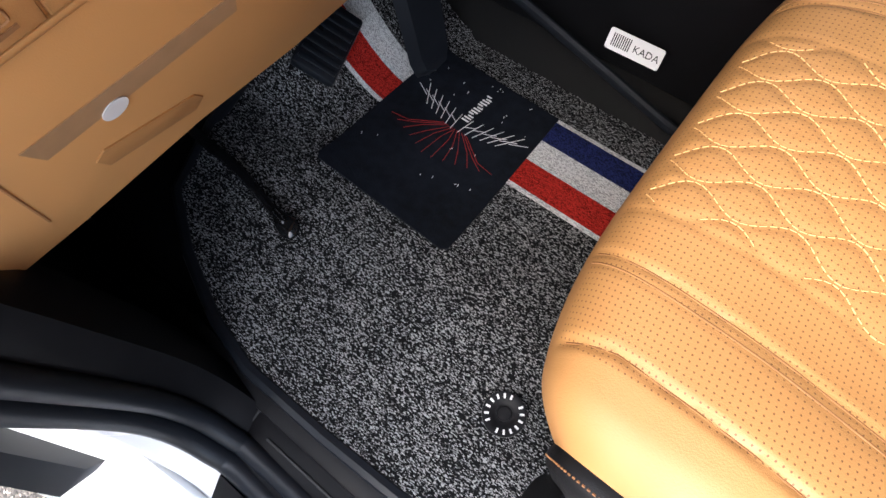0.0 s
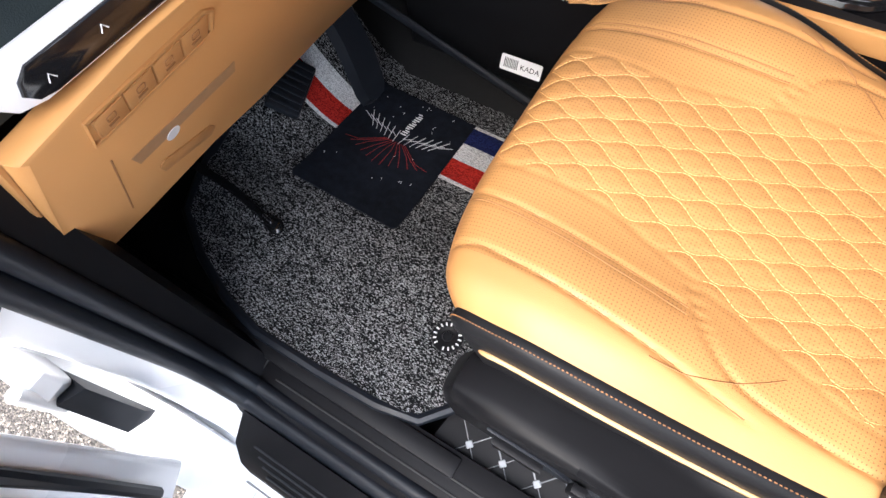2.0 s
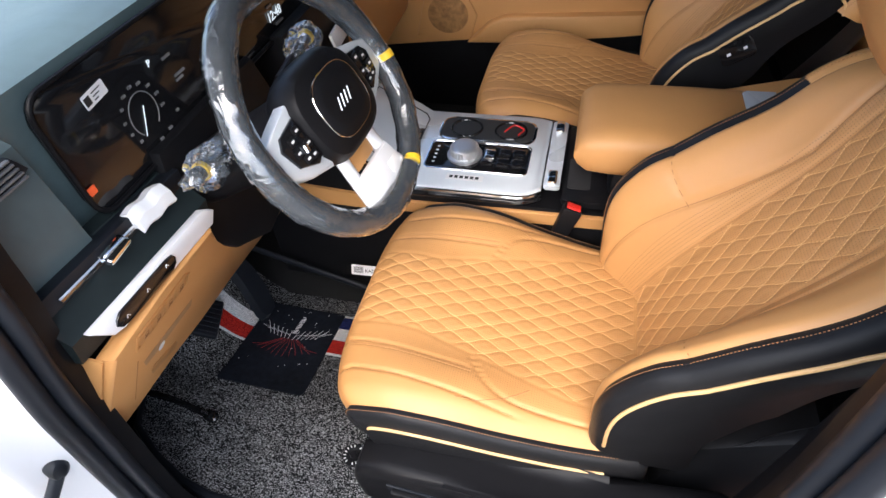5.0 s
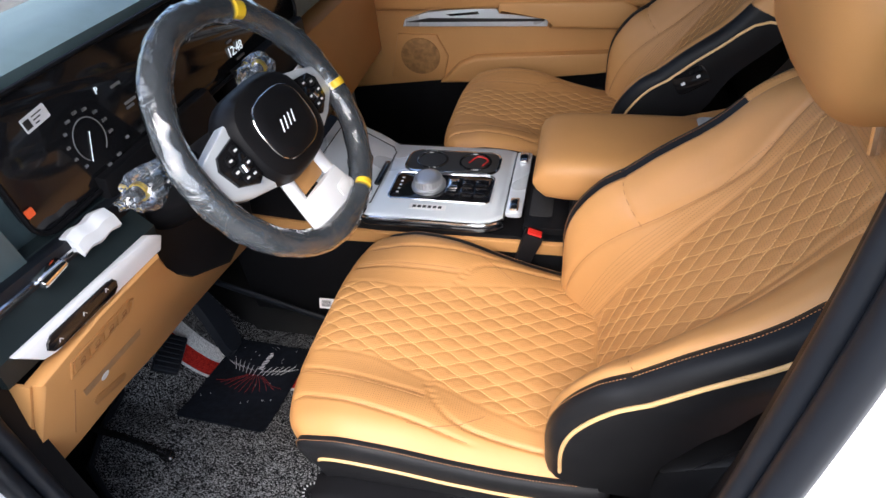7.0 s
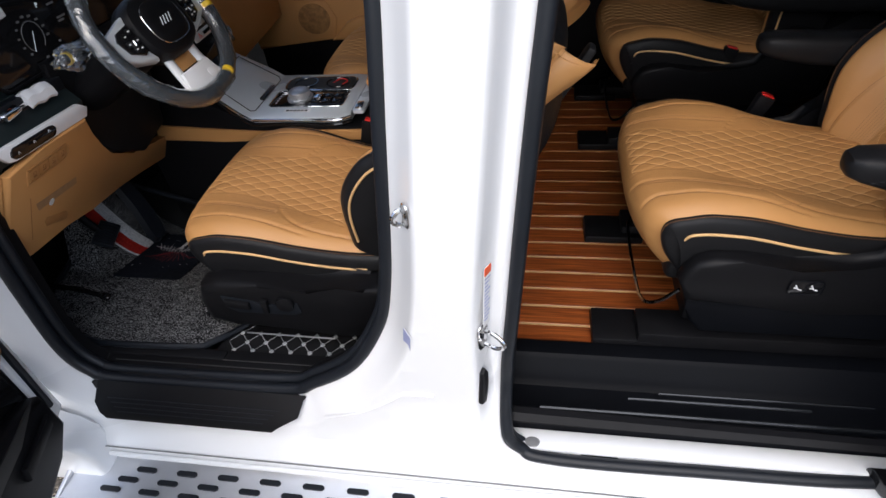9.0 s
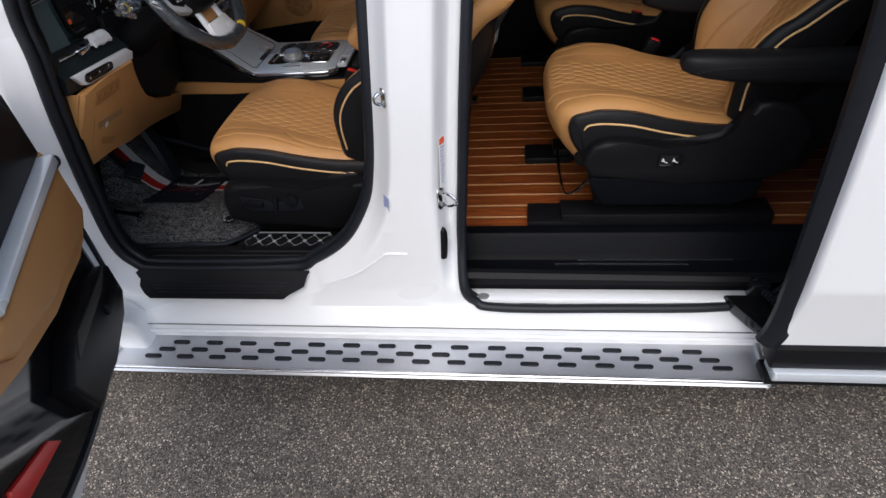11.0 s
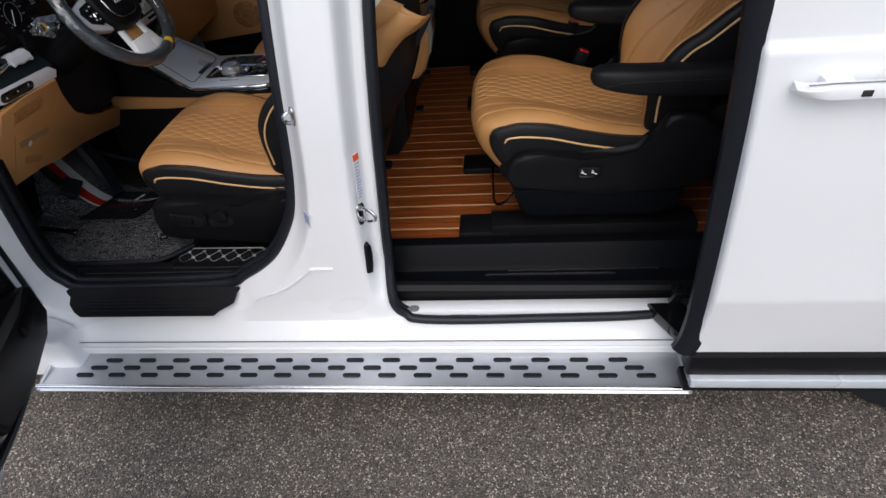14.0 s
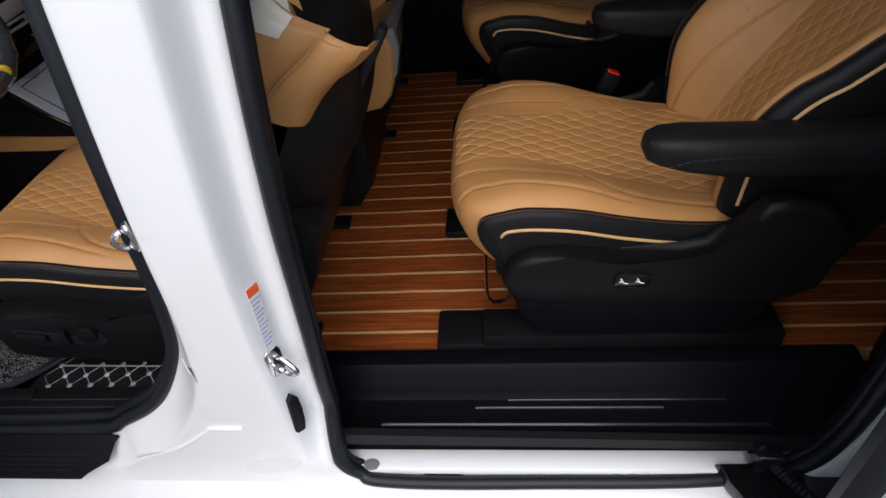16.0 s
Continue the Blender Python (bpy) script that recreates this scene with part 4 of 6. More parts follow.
for k in range(5):
    part("vent_slat", box(-0.245, -0.239, -0.005 + 0.003 * k, 0.085 - 0.002 * k, 1.194 + 0.0068 * k, 1.197 + 0.0068 * k, 0.001), M_GREY, vt)
# display
dp = part("display", moved(slab(rounded(0.137, 0.985, 0.0, 0.174, 0.030), "x", -0.012, 0.0, 0.003), pose(-0.246, 0, 1.082, 0, -3, 0)), M_GLOSS, da, "wide gloss black display")
part("display_rim", moved(tube([(0.002, y, z) for y, z in rounded(0.135, 0.987, -0.002, 0.176, 0.031)], 0.004, 8, True, up=(1, 0, 0)), pose(-0.246, 0, 1.082, 0, -3, 0)), M_BPL, da)
M_GLOW = bpy.data.materials.new("display light")
M_GLOW.use_nodes = True
M_GLOW.node_tree.nodes["Principled BSDF"].inputs["Base Color"].default_value = (0.7, 0.75, 0.75, 1)
M_GLOW.node_tree.nodes["Principled BSDF"].inputs["Emission Color"].default_value = (0.8, 0.9, 0.95, 1)
M_GLOW.node_tree.nodes["Principled BSDF"].inputs["Emission Strength"].default_value = 0.2


def face(y, z, dx=0.002):
    """A pose on the display: x of the lettering runs along y, its up along z."""
    return Matrix.Translation((-0.246 + dx - 0.0524 * (z - 1.082), y, z)) @ Matrix(((0, 0, 1, 0), (1, 0, 0, 0), (0, 1, 0, 0), (0, 0, 0, 1)))


text("12:48", 0.026, face(0.70, 1.118), M_GLOW, "clock_digits", dp, "lit clock digits")
text("P", 0.014, face(0.340, 1.200), M_GLOW, "gear_letter", dp)
part("dial_ring", tube([Vector(face(0.288, 1.150) @ Vector((0.029 * math.cos(a), 0.032 * math.sin(a), 0))) for a in np.linspace(-0.9, math.pi + 0.9, 40)], 0.0009, 4, up=(1, 0, 0)), M_GREY, dp)
part("dial_needle", tube([face(0.293, 1.160) @ Vector((0, 0, 0)), face(0.272, 1.122) @ Vector((0, 0, 0))], 0.0008, 4), M_GLOW, dp)
for k, wd in enumerate(("20", "40", "60", "80", "100", "120", "150", "180", "210", "260")):
    a = radians(222 - 26 * k)
    text(wd, 0.0065, face(0.288 + 0.040 * math.cos(a), 1.150 + 0.042 * math.sin(a)), M_GREY, "dial_number", dp)
for y, z, w in ((0.378, 1.192, 0.02), (0.39, 1.160, 0.026), (0.385, 1.153, 0.018), (0.32, 1.105, 0.008), (0.295, 1.102, 0.007), (0.35, 1.118, 0.006), (0.69, 1.137, 0.018), (0.71, 1.099, 0.03)):
    part("display_line", box(-0.246 - 0.0524 * (z - 1.082) + 0.0005, -0.2435 - 0.0524 * (z - 1.082), y - w / 2, y + w / 2, z - 0.0018, z + 0.0018, 0), M_GREY, dp)
ds = part("sticker", moved(slab(rounded(-0.022, 0.022, -0.010, 0.010, 0.002, 2), "z", 0.0, 0.0008, 0), face(0.230, 1.214) @ pose(0, 0, 0, 0, 0, 6)), M_PAPER, dp, "white paper sticker with a printed square")
part("print_block", moved(box(-0.020, -0.009, -0.006, 0.006, 0.0008, 0.0012, 0), face(0.230, 1.214) @ pose(0, 0, 0, 0, 0, 6)), M_INK_SHADE, ds)
for k in range(3):
    part("print_bar", moved(box(-0.004, 0.014 - 0.005 * k, 0.004 - 0.005 * k, 0.0055 - 0.005 * k, 0.0008, 0.0012, 0), face(0.230, 1.214) @ pose(0, 0, 0, 0, 0, 6)), M_INK_SHADE, ds)
part("red_tab", moved(slab(rounded(-0.0065, 0.0065, -0.006, 0.006, 0.0015, 2), "z", 0.0, 0.002, 0), face(0.146, 1.122)), M_ORG, dp, "orange paper tab")
# fascia below the display
fa = [(-0.262, 1.09), (-0.243, 1.085), (-0.222, 1.055), (-0.205, 1.035), (-0.196, 1.025), (-0.205, 0.985), (-0.30, 0.97), (-0.32, 1.05)]
part("fascia", loft([[(x, y, z - 0.07 * (y - 0.02)) for x, z in fa] for y in (-0.03, 0.0, 0.14, 0.27)]), material("fascia grain", (0.013, 0.019, 0.020), 0.42, vary=0.15, scale=40, bump=0.2, bump_scale=900, spec=0.3), da, "soft dark grey fascia", angle=30)
part("vent_slot", slab([(-0.02, 1.058), (0.27, 1.038), (0.27, 1.066), (-0.02, 1.086)], "x", -0.245, -0.2195, 0.002), M_RUB, da)
part("vent_blade", tube([(-0.216, 0.005, 1.068), (-0.2165, 0.165, 1.057)], 0.0042, 8), M_CHROME, da, "chrome vent blade")
part("vent_tab", moved(box(-0.011, 0.011, -0.022, 0.022, -0.007, 0.007, 0.004), pose(-0.211, 0.10, 1.062, 4, 20, 0)), M_CHROME, da)
wv = []
for y in np.linspace(0.150, 0.225, 10):
    zz = 1.062 - 0.07 * (y - 0.145) + 0.002 * math.sin(y * 160)
    wv.append([(-0.232, y, zz + 0.016), (-0.218, y, zz + 0.020), (-0.206, y, zz + 0.008), (-0.202, y, zz - 0.008), (-0.207, y, zz - 0.014), (-0.216, y, zz - 0.003)])
part("white_wrap", loft(wv), M_WFILM, da, "white foam wrapping over the vent", angle=25)
# silver strip with the switch panel
st_out = [(-0.012, 1.030), (0.24, 1.012), (0.262, 0.995), (0.248, 0.977), (0.03, 0.992), (0.012, 0.998)]
st = part("trim_strip", moved(slab(st_out, "x", -0.010, 0.004, 0.003), pose(-0.186, 0, 0)), M_WFILM, da, "pale trim strip")
spn = part("switch_panel", slab([(0.020, 1.006), (0.024, 1.014), (0.034, 1.0195), (0.136, 1.0125), (0.148, 1.009), (0.152, 1.002), (0.148, 0.993), (0.138, 0.988), (0.038, 0.9945), (0.026, 0.998)], "x", -0.186, -0.179, 0.002), M_GLOSS, st, "gloss black switch panel")
for y in (0.040, 0.085, 0.130):
    ic = bmesh.new()
    tube([(-0.1785, y - 0.003, 1.003), (-0.1785, y, 1.008), (-0.1785, y + 0.003, 1.003)], 0.0005, 4, bm=ic)
    part("icon", ic, M_PAPER, spn)


def kx(z):
    return -0.175 + 0.51 * (z - 0.98)


def on_knee(bm_):
    """Moves a mesh built in (depth, y, z) onto the slanted knee panel."""
    for v in bm_.verts:
        v.co.x += kx(v.co.z)
    return bm_


kp_out = [(-0.018, 0.984), (0.10, 0.985), (0.238, 0.978), (0.258, 0.925), (0.288, 0.864), (0.335, 0.812), (0.43, 0.755), (0.56, 0.715), (0.70, 0.70), (0.70, 0.618), (0.63, 0.622), (0.37, 0.690), (0.243, 0.706), (0.14, 0.733), (0.03, 0.745), (-0.045, 0.752), (-0.05, 0.775), (-0.035, 0.86)]
kp = part("knee_panel", on_knee(slab(kp_out, "x", -0.03, 0.0, 0.010, 3)), M_TANP, da, "tan moulded knee panel")
part("knee_return", on_knee(slab([(-0.045, 0.752), (-0.018, 0.984), (-0.022, 0.985), (-0.055, 0.76)], "x", -0.10, -0.012, 0.004)), M_TANP, da)
part("button_frame", on_knee(tube([(0.0005, y, z) for y, z in ((0.030, 0.932), (0.033, 0.964), (0.154, 0.957), (0.163, 0.950), (0.160, 0.929), (0.150, 0.926))], 0.003, 8, True, up=(1, 0, 0))), M_TANP, kp)
for k in range(4):
    y0 = 0.037 + 0.030 * k
    bt = part("dash_button", on_knee(slab([(y0, 0.935 - 0.0015 * k), (y0 + 0.0285, 0.9335 - 0.0015 * k), (y0 + 0.0285, 0.9585 - 0.0015 * k), (y0, 0.960 - 0.0015 * k)], "x", -0.004, 0.0035, 0.0015)), M_TANP, kp)
    ic = bmesh.new()
    yc_, zc_ = y0 + 0.014, 0.949 - 0.0015 * k
    tube([(0.004, y, z) for y, z in rounded(yc_ - 0.004, yc_ + 0.004, zc_ - 0.003, zc_ + 0.004, 0.0015, 2)], 0.0006, 4, True, up=(1, 0, 0), bm=ic)
    box(0.0035, 0.0042, yc_ - 0.005, yc_ + 0.005, zc_ - 0.0085, zc_ - 0.006, 0, bm=ic)
    part("icon", on_knee(ic), M_SEAMT, bt)
M_SMUDGE = material("dull residue film", (0.36, 0.21, 0.10), 0.75, vary=0.15, scale=60)
part("lid_gap", on_knee(tube([(0.0, 0.033, 0.896), (0.0, 0.022, 0.787)], 0.0010, 6)), M_SEAMT, kp)
part("residue_patch", on_knee(slab([(0.047, 0.870), (0.185, 0.850), (0.185, 0.832), (0.052, 0.848)], "x", -0.001, 0.0008, 0)), M_SMUDGE, kp, "dull strip of old film residue")
part("round_sticker", on_knee(moved(slab([(0.0085 * math.cos(a), 0.0085 * math.sin(a)) for a in np.linspace(0, 2 * math.pi, 21)[:-1]], "x", 0.001, 0.0018, 0), pose(0, 0.094, 0.842))), M_PAPER, kp, "round white sticker")
part("pull_recess", on_knee(slab([(0.066, 0.806), (0.074, 0.812), (0.140, 0.781), (0.146, 0.768), (0.138, 0.758), (0.070, 0.789)], "x", -0.002, 0.0014, 0.0006)), material("shadowed tan", (0.40, 0.19, 0.06), 0.6), kp)
part("column_cover", slab([(0.24, 0.99), (0.27, 0.90), (0.33, 0.83), (0.43, 0.775), (0.55, 0.80), (0.60, 1.0), (0.56, 1.10), (0.26, 1.10)], "x", -0.40, -0.23, 0.01), M_BPL, da)
part("kick_panel", slab([(-0.075, 0.42), (-0.06, 0.98), (-0.05, 0.98), (-0.03, 0.42)], "x", -0.75, -0.30, 0.01), M_BPL, da, "black footwell side trim")
part("stack_panel", slab([(0.66, 0.70), (0.66, 1.09), (0.97, 1.09), (0.97, 0.70)], "x", -0.40, -0.22, 0.01), M_BPL, da)
part("glovebox", slab([(0.97, 0.72), (0.97, 1.02), (1.60, 1.02), (1.60, 0.75)], "x", -0.50, -0.26, 0.03), M_TANP, da, "tan glovebox front")

# ---- centre console ----
co = thing("centre_console", "centre console with silver trim, black tray and tan sides", "console")
side = [(-0.40, 0.40), (-0.40, 0.90), (-0.20, 0.86), (-0.06, 0.765), (0.02, 0.735), (0.50, 0.735), (0.79, 0.735), (0.787, 0.522), (0.74, 0.455), (0.70, 0.40)]
part("body", slab([(x, z - 0.004) for x, z in side], "y", 0.635, 0.945, 0.012), M_BPL, co, "black console sides")
for y0, y1 in ((0.627, 0.650), (0.930, 0.953)):
    part("tan_band", slab([(-0.34, 0.690), (-0.34, 0.745), (-0.10, 0.728), (0.02, 0.722), (0.62, 0.733), (0.62, 0.698), (0.02, 0.692), (-0.12, 0.688)], "y", y0, y1, 0.006), M_TANP, co, "tan padded side band")


def deck(x):
    """Height of the console's top along its length."""
    return 0.766 + 0.30 * max(0, -0.012 - x) ** 1.0 * 2.3


# finely cut in x so that it can bend
rings = []
for x in [-0.15, -0.12, -0.09, -0.06, -0.04, -0.02, -0.01, 0.0, 0.02, 0.05, 0.10, 0.18, 0.25, 0.275, 0.29, 0.300]:
    y0 = 0.642 + 0.02 * max(0, (-0.05 - x) / 0.1) + (0.024 * ((x - 0.25) / 0.05) ** 2 if x > 0.25 else 0)
    y1 = 0.944 - 0.028 * max(0, (-0.05 - x) / 0.1) - (0.012 * ((x - 0.25) / 0.05) ** 2 if x > 0.25 else 0)
    z = deck(x)
    rings.append([(x, y0, z - 0.026), (x, y0, z - 0.004), (x, y0 + 0.005, z), (x, y1 - 0.005, z), (x, y1, z - 0.004), (x, y1, z - 0.026)])
tp = part("silver_top", loft(rings), M_SILVER, co, "satin silver console top")
part("chrome_edge", tube([(r[1][0], r[1][1] - 0.001, r[1][2] - 0.008) for r in rings], 0.005, 8), M_CHROME, co)
part("black_edge", tube([(r[1][0], r[1][1] - 0.001, r[1][2] - 0.022) for r in rings], 0.007, 8), M_GLOSS, co)
part("tray_lid_gap", tube([(x, y, deck(x) + 0.0005) for x, y in ((-0.135, 0.69), (-0.02, 0.668), (-0.01, 0.68), (-0.01, 0.90), (-0.02, 0.915), (-0.135, 0.90))], 0.0016, 6, True), M_INK_SHADE, co)
part("tray_pull", box(-0.022, -0.006, 0.745, 0.845, 0.768, 0.777, 0.004), M_GLOSS, co)
# cup holders and shift panel
part("cup_surround", slab(rounded(0.028, 0.268, 0.818, 0.918, 0.028), "z", 0.760, 0.7685, 0.003), M_CHROME, co)
# the wells are not cut: a flat black plate paints their shade
cup = part("cup_well_shade", slab(rounded(0.034, 0.262, 0.824, 0.912, 0.025), "z", 0.762, 0.7695, 0.001), M_INK_SHADE, co, "flat black plate for the shade in the cup holders")
for x in (0.095, 0.205):
    part("cup_ring", tube([(x + 0.038 * math.cos(a), 0.868 + 0.036 * math.sin(a), 0.770) for a in angles[::3]], 0.003, 6, True), M_GLOSS, cup)
part("red_cord", tube(spline([(0.19, 0.86, 0.772), (0.21, 0.885, 0.775), (0.235, 0.875, 0.772), (0.225, 0.85, 0.772)], 6), 0.002, 6), M_RED, cup)
sp = part("shift_panel", slab(rounded(0.026, 0.262, 0.702, 0.806, 0.012), "z", 0.762, 0.7695, 0.002), M_GLOSS, co, "gloss black shift panel")
part("panel_rim", tube([(x, y, 0.7695) for x, y in rounded(0.024, 0.264, 0.700, 0.808, 0.013)], 0.0018, 6, True), M_CHROME, sp)
kn = part("shift_dial", loft([[(0.112 + r * math.cos(a), 0.757 + r * math.sin(a), z) for a in angles[::2]] for r, z in ((0.041, 0.769), (0.041, 0.775), (0.0335, 0.777), (0.033, 0.790), (0.032, 0.795), (0.028, 0.798), (0.018, 0.7985))]), M_ALU, sp, "knurled metal shift dial")
for k in range(30):
    a = 2 * math.pi * k / 30
    part("knurl", tube([(0.112 + 0.0335 * math.cos(a), 0.757 + 0.0335 * math.sin(a), 0.779), (0.112 + 0.0328 * math.cos(a), 0.757 + 0.0328 * math.sin(a), 0.793)], 0.0012, 4), M_ALU, kn)
for x, y in ((0.168, 0.775), (0.168, 0.740), (0.205, 0.775), (0.205, 0.738), (0.238, 0.775), (0.238, 0.738)):
    q = part("console_button", slab(rounded(x - 0.014, x + 0.014, y - 0.014, y + 0.014, 0.003, 3), "z", 0.7695, 0.774, 0.0015), M_GLOSS, sp)
part("brake_switch", slab(rounded(0.160, 0.185, 0.740, 0.775, 0.003, 3), "z", 0.7735, 0.780, 0.002), M_CHROME, sp)
for k in range(5):
    part("gear_mark", box(0.040, 0.046, 0.722 + 0.015 * k, 0.727 + 0.015 * k, 0.7694, 0.7699, 0), M_PAPER, sp)
ls = part("label_sticker", slab(rounded(0.085, 0.170, 0.668, 0.688, 0.002, 2), "z", 0.7662, 0.7668, 0), M_PAPER, co, "white printed sticker")
for k in range(6):
    part("print_bar", box(0.092 + 0.012 * k, 0.100 + 0.012 * k, 0.674, 0.683, 0.7666, 0.7671, 0), M_INK_SHADE, ls)
part("slider_strip", slab(rounded(0.304, 0.340, 0.672, 0.925, 0.006), "z", 0.758, 0.7685, 0.002), M_SILVER, co)
for y in (0.70, 0.895):
    part("toggle", box(0.311, 0.333, y - 0.022, y + 0.022, 0.767, 0.778, 0.005), M_CHROME, co)
part("rear_tray", slab(rounded(0.345, 0.50, 0.650, 0.935, 0.012), "z", 0.735, 0.752, 0.004), M_BPL, co)
# pocket drawn flat, its inner shade painted as a black plate
part("tray_pocket_shade", slab(rounded(0.355, 0.405, 0.690, 0.80, 0.008), "z", 0.7518, 0.754, 0.001), M_INK_SHADE, co)
# padded armrest lid
ar = []
for x, hz, in ((0.362, 0.012), (0.370, 0.035), (0.39, 0.048), (0.43, 0.054), (0.60, 0.055), (0.72, 0.052), (0.75, 0.03)):
    ring = []
    for k in range(28):
        a = 2 * math.pi * k / 28
        ca, sa = math.cos(a), math.sin(a)
        ring.append((x, 0.79 + (0.122 if x > 0.37 else 0.112) * math.copysign(abs(ca) ** 0.35, ca), 0.852 + hz * math.copysign(abs(sa) ** 0.6, sa)))
    ar.append(ring)
part("armrest_lid", loft(ar), M_TAN, co, "padded tan leather armrest lid")
part("armrest_post", box(0.44, 0.82, 0.68, 0.90, 0.72, 0.81, 0.02), M_BPL, co)
part("rear_tray_top", slab(rounded(0.69, 0.80, 0.70, 0.88, 0.01), "z", 0.865, 0.905, 0.004), M_SILVER, co)
part("rear_shell", slab([(0.56, 0.73), (0.79, 0.731), (0.845, 0.742), (0.875, 0.775), (0.892, 0.83), (0.898, 0.90), (0.885, 0.935), (0.80, 0.915), (0.56, 0.86)], "y", 0.655, 0.925, 0.016, 4), M_TANP, co, "tan rear end of the console")
rv = part("rear_vent_frame", slab([(0.872, 0.790), (0.900, 0.835), (0.912, 0.90), (0.905, 0.95), (0.882, 0.95), (0.880, 0.86)], "y", 0.665, 0.915, 0.006), M_GREY, co, "grey rear air vent frame")
part("rear_vent", slab([(0.885, 0.805), (0.904, 0.84), (0.9165, 0.90), (0.910, 0.935), (0.890, 0.93)], "y", 0.685, 0.895, 0.003), M_GLOSS, rv, "gloss black vent")
# centre stack controls
cs = part("climate_panel", moved(box(-0.006, 0.006, -0.14, 0.14, -0.035, 0.035, 0.006), pose(-0.165, 0.80, 0.925, 0, -25, 0)), M_GLOSS, co, "gloss black climate panel")
for y in (0.69, 0.90):
    part("climate_knob", moved(tube([(0, 0, 0), (0.022, 0, 0)], 0.016, 20), pose(-0.16, y, 0.93, 0, -25, 0)), M_CHROME, cs)
part("switch_bar", moved(box(0, 0.006, -0.075, 0.075, -0.012, 0.012, 0.003), pose(-0.160, 0.80, 0.972, 0, -25, 0)), M_SILVER, cs, "silver switch bar")
part("hazard_triangle", moved(tube([(0.0065, -0.050, -0.006), (0.0065, -0.036, -0.006), (0.0065, -0.043, 0.006)], 0.0013, 5, True, up=(1, 0, 0)), pose(-0.160, 0.80, 0.972, 0, -25, 0)), M_RED, cs, "red hazard triangle")
part("switch_slot", moved(box(0.004, 0.0068, -0.02, 0.055, -0.005, 0.005, 0.001), pose(-0.160, 0.80, 0.972, 0, -25, 0)), M_GLOSS, cs)
part("vent_film", moved(box(-0.004, 0.004, -0.055, 0.055, -0.02, 0.02, 0.003), pose(-0.205, 0.885, 0.995, 0, -15, 6)), M_WFILM, co, "white protective foam on the centre vent")
# part label on the console side
lb = thing("part_label", "white printed part label on the black console side", "label", (-0.137, 0.607, 0.481))
lbm = pose(0, 0, 0, 62, 0, 2)
part("paper", moved(slab(rounded(-0.039, 0.039, -0.014, 0.014, 0.003, 3), "z", 0, 0.001, 0), lbm), M_PAPER, lb)
text("KADA", 0.0135, lbm @ Matrix.Translation((0.017, -0.001, 0.0012)), M_INK_SHADE, "lettering", lb, depth=0.0002)
for k in range(9):
    part("code_bar", moved(box(-0.032 + 0.003 * k, -0.0305 + 0.003 * k, -0.008, 0.009, 0.001, 0.0014, 0), lbm), M_INK_SHADE, lb)

# ---- floor mat ----


def mat_z(x, y):
    toe = max(0.0, -0.385 - x)
    toe = 9 * toe * toe if toe < 0.11 else 0.1089 + 1.98 * (toe - 0.11)
    return 0.461 - 0.25 * max(0.0, y - 0.185) * sstep(0.17, 0.30, y) - 0.02 * sstep(-0.02, 0.06, x) + toe * sstep(0.24, 0.36, y)


def pile_material(name, dark, light, mixv, scale=1000):
    m = bpy.data.materials.new(name)
    m.use_nodes = True
    nt = m.node_tree
    b_ = nt.nodes["Principled BSDF"]
    b_.inputs["Roughness"].default_value = 0.95
    b_.inputs["Specular IOR Level"].default_value = 0.15
    tc = nt.nodes.new("ShaderNodeTexCoord")
    mp = nt.nodes.new("ShaderNodeMapping")
    mp.inputs["Rotation"].default_value = (0, 0, radians(8))
    mp.inputs["Scale"].default_value = (0.42, 1.0, 0.5)
    link(nt, tc.outputs["Object"], mp.inputs["Vector"])
    vo = nt.nodes.new("ShaderNodeTexVoronoi")
    vo.inputs["Scale"].default_value = scale
    link(nt, mp.outputs[0], vo.inputs["Vector"])
    rp = nt.nodes.new("ShaderNodeValToRGB")
    rp.color_ramp.elements[0].position, rp.color_ramp.elements[0].color = mixv - 0.06, (*dark, 1)
    rp.color_ramp.elements[1].position, rp.color_ramp.elements[1].color = mixv + 0.12, (*light, 1)
    sp_ = nt.nodes.new("ShaderNodeSeparateColor")
    link(nt, vo.outputs["Color"], sp_.inputs[0])
    nz = nt.nodes.new("ShaderNodeTexNoise")
    nz.inputs["Scale"].default_value = scale * 0.055
    nz.inputs["Detail"].default_value = 1.0
    link(nt, mp.outputs[0], nz.inputs["Vector"])
    ad = nt.nodes.new("ShaderNodeMath")
    ad.operation = 'MULTIPLY_ADD'
    ad.inputs[1].default_value = 0.26
    link(nt, nz.outputs["Fac"], ad.inputs[0])
    sc_ = nt.nodes.new("ShaderNodeMath")
    sc_.operation = 'MULTIPLY'
    sc_.inputs[1].default_value = 0.74
    link(nt, sp_.outputs[0], sc_.inputs[0])
    link(nt, sc_.outputs[0], ad.inputs[2])
    link(nt, ad.outputs[0], rp.inputs[0])
    link(nt, rp.outputs[0], b_.inputs["Base Color"])
    bp_ = nt.nodes.new("ShaderNodeBump")
    bp_.inputs["Strength"].default_value = 0.9
    bp_.inputs["Distance"].default_value = 0.003
    bp_.invert = True
    link(nt, vo.outputs["Distance"], bp_.inputs["Height"])
    link(nt, bp_.outputs[0], b_.inputs["Normal"])
    return m


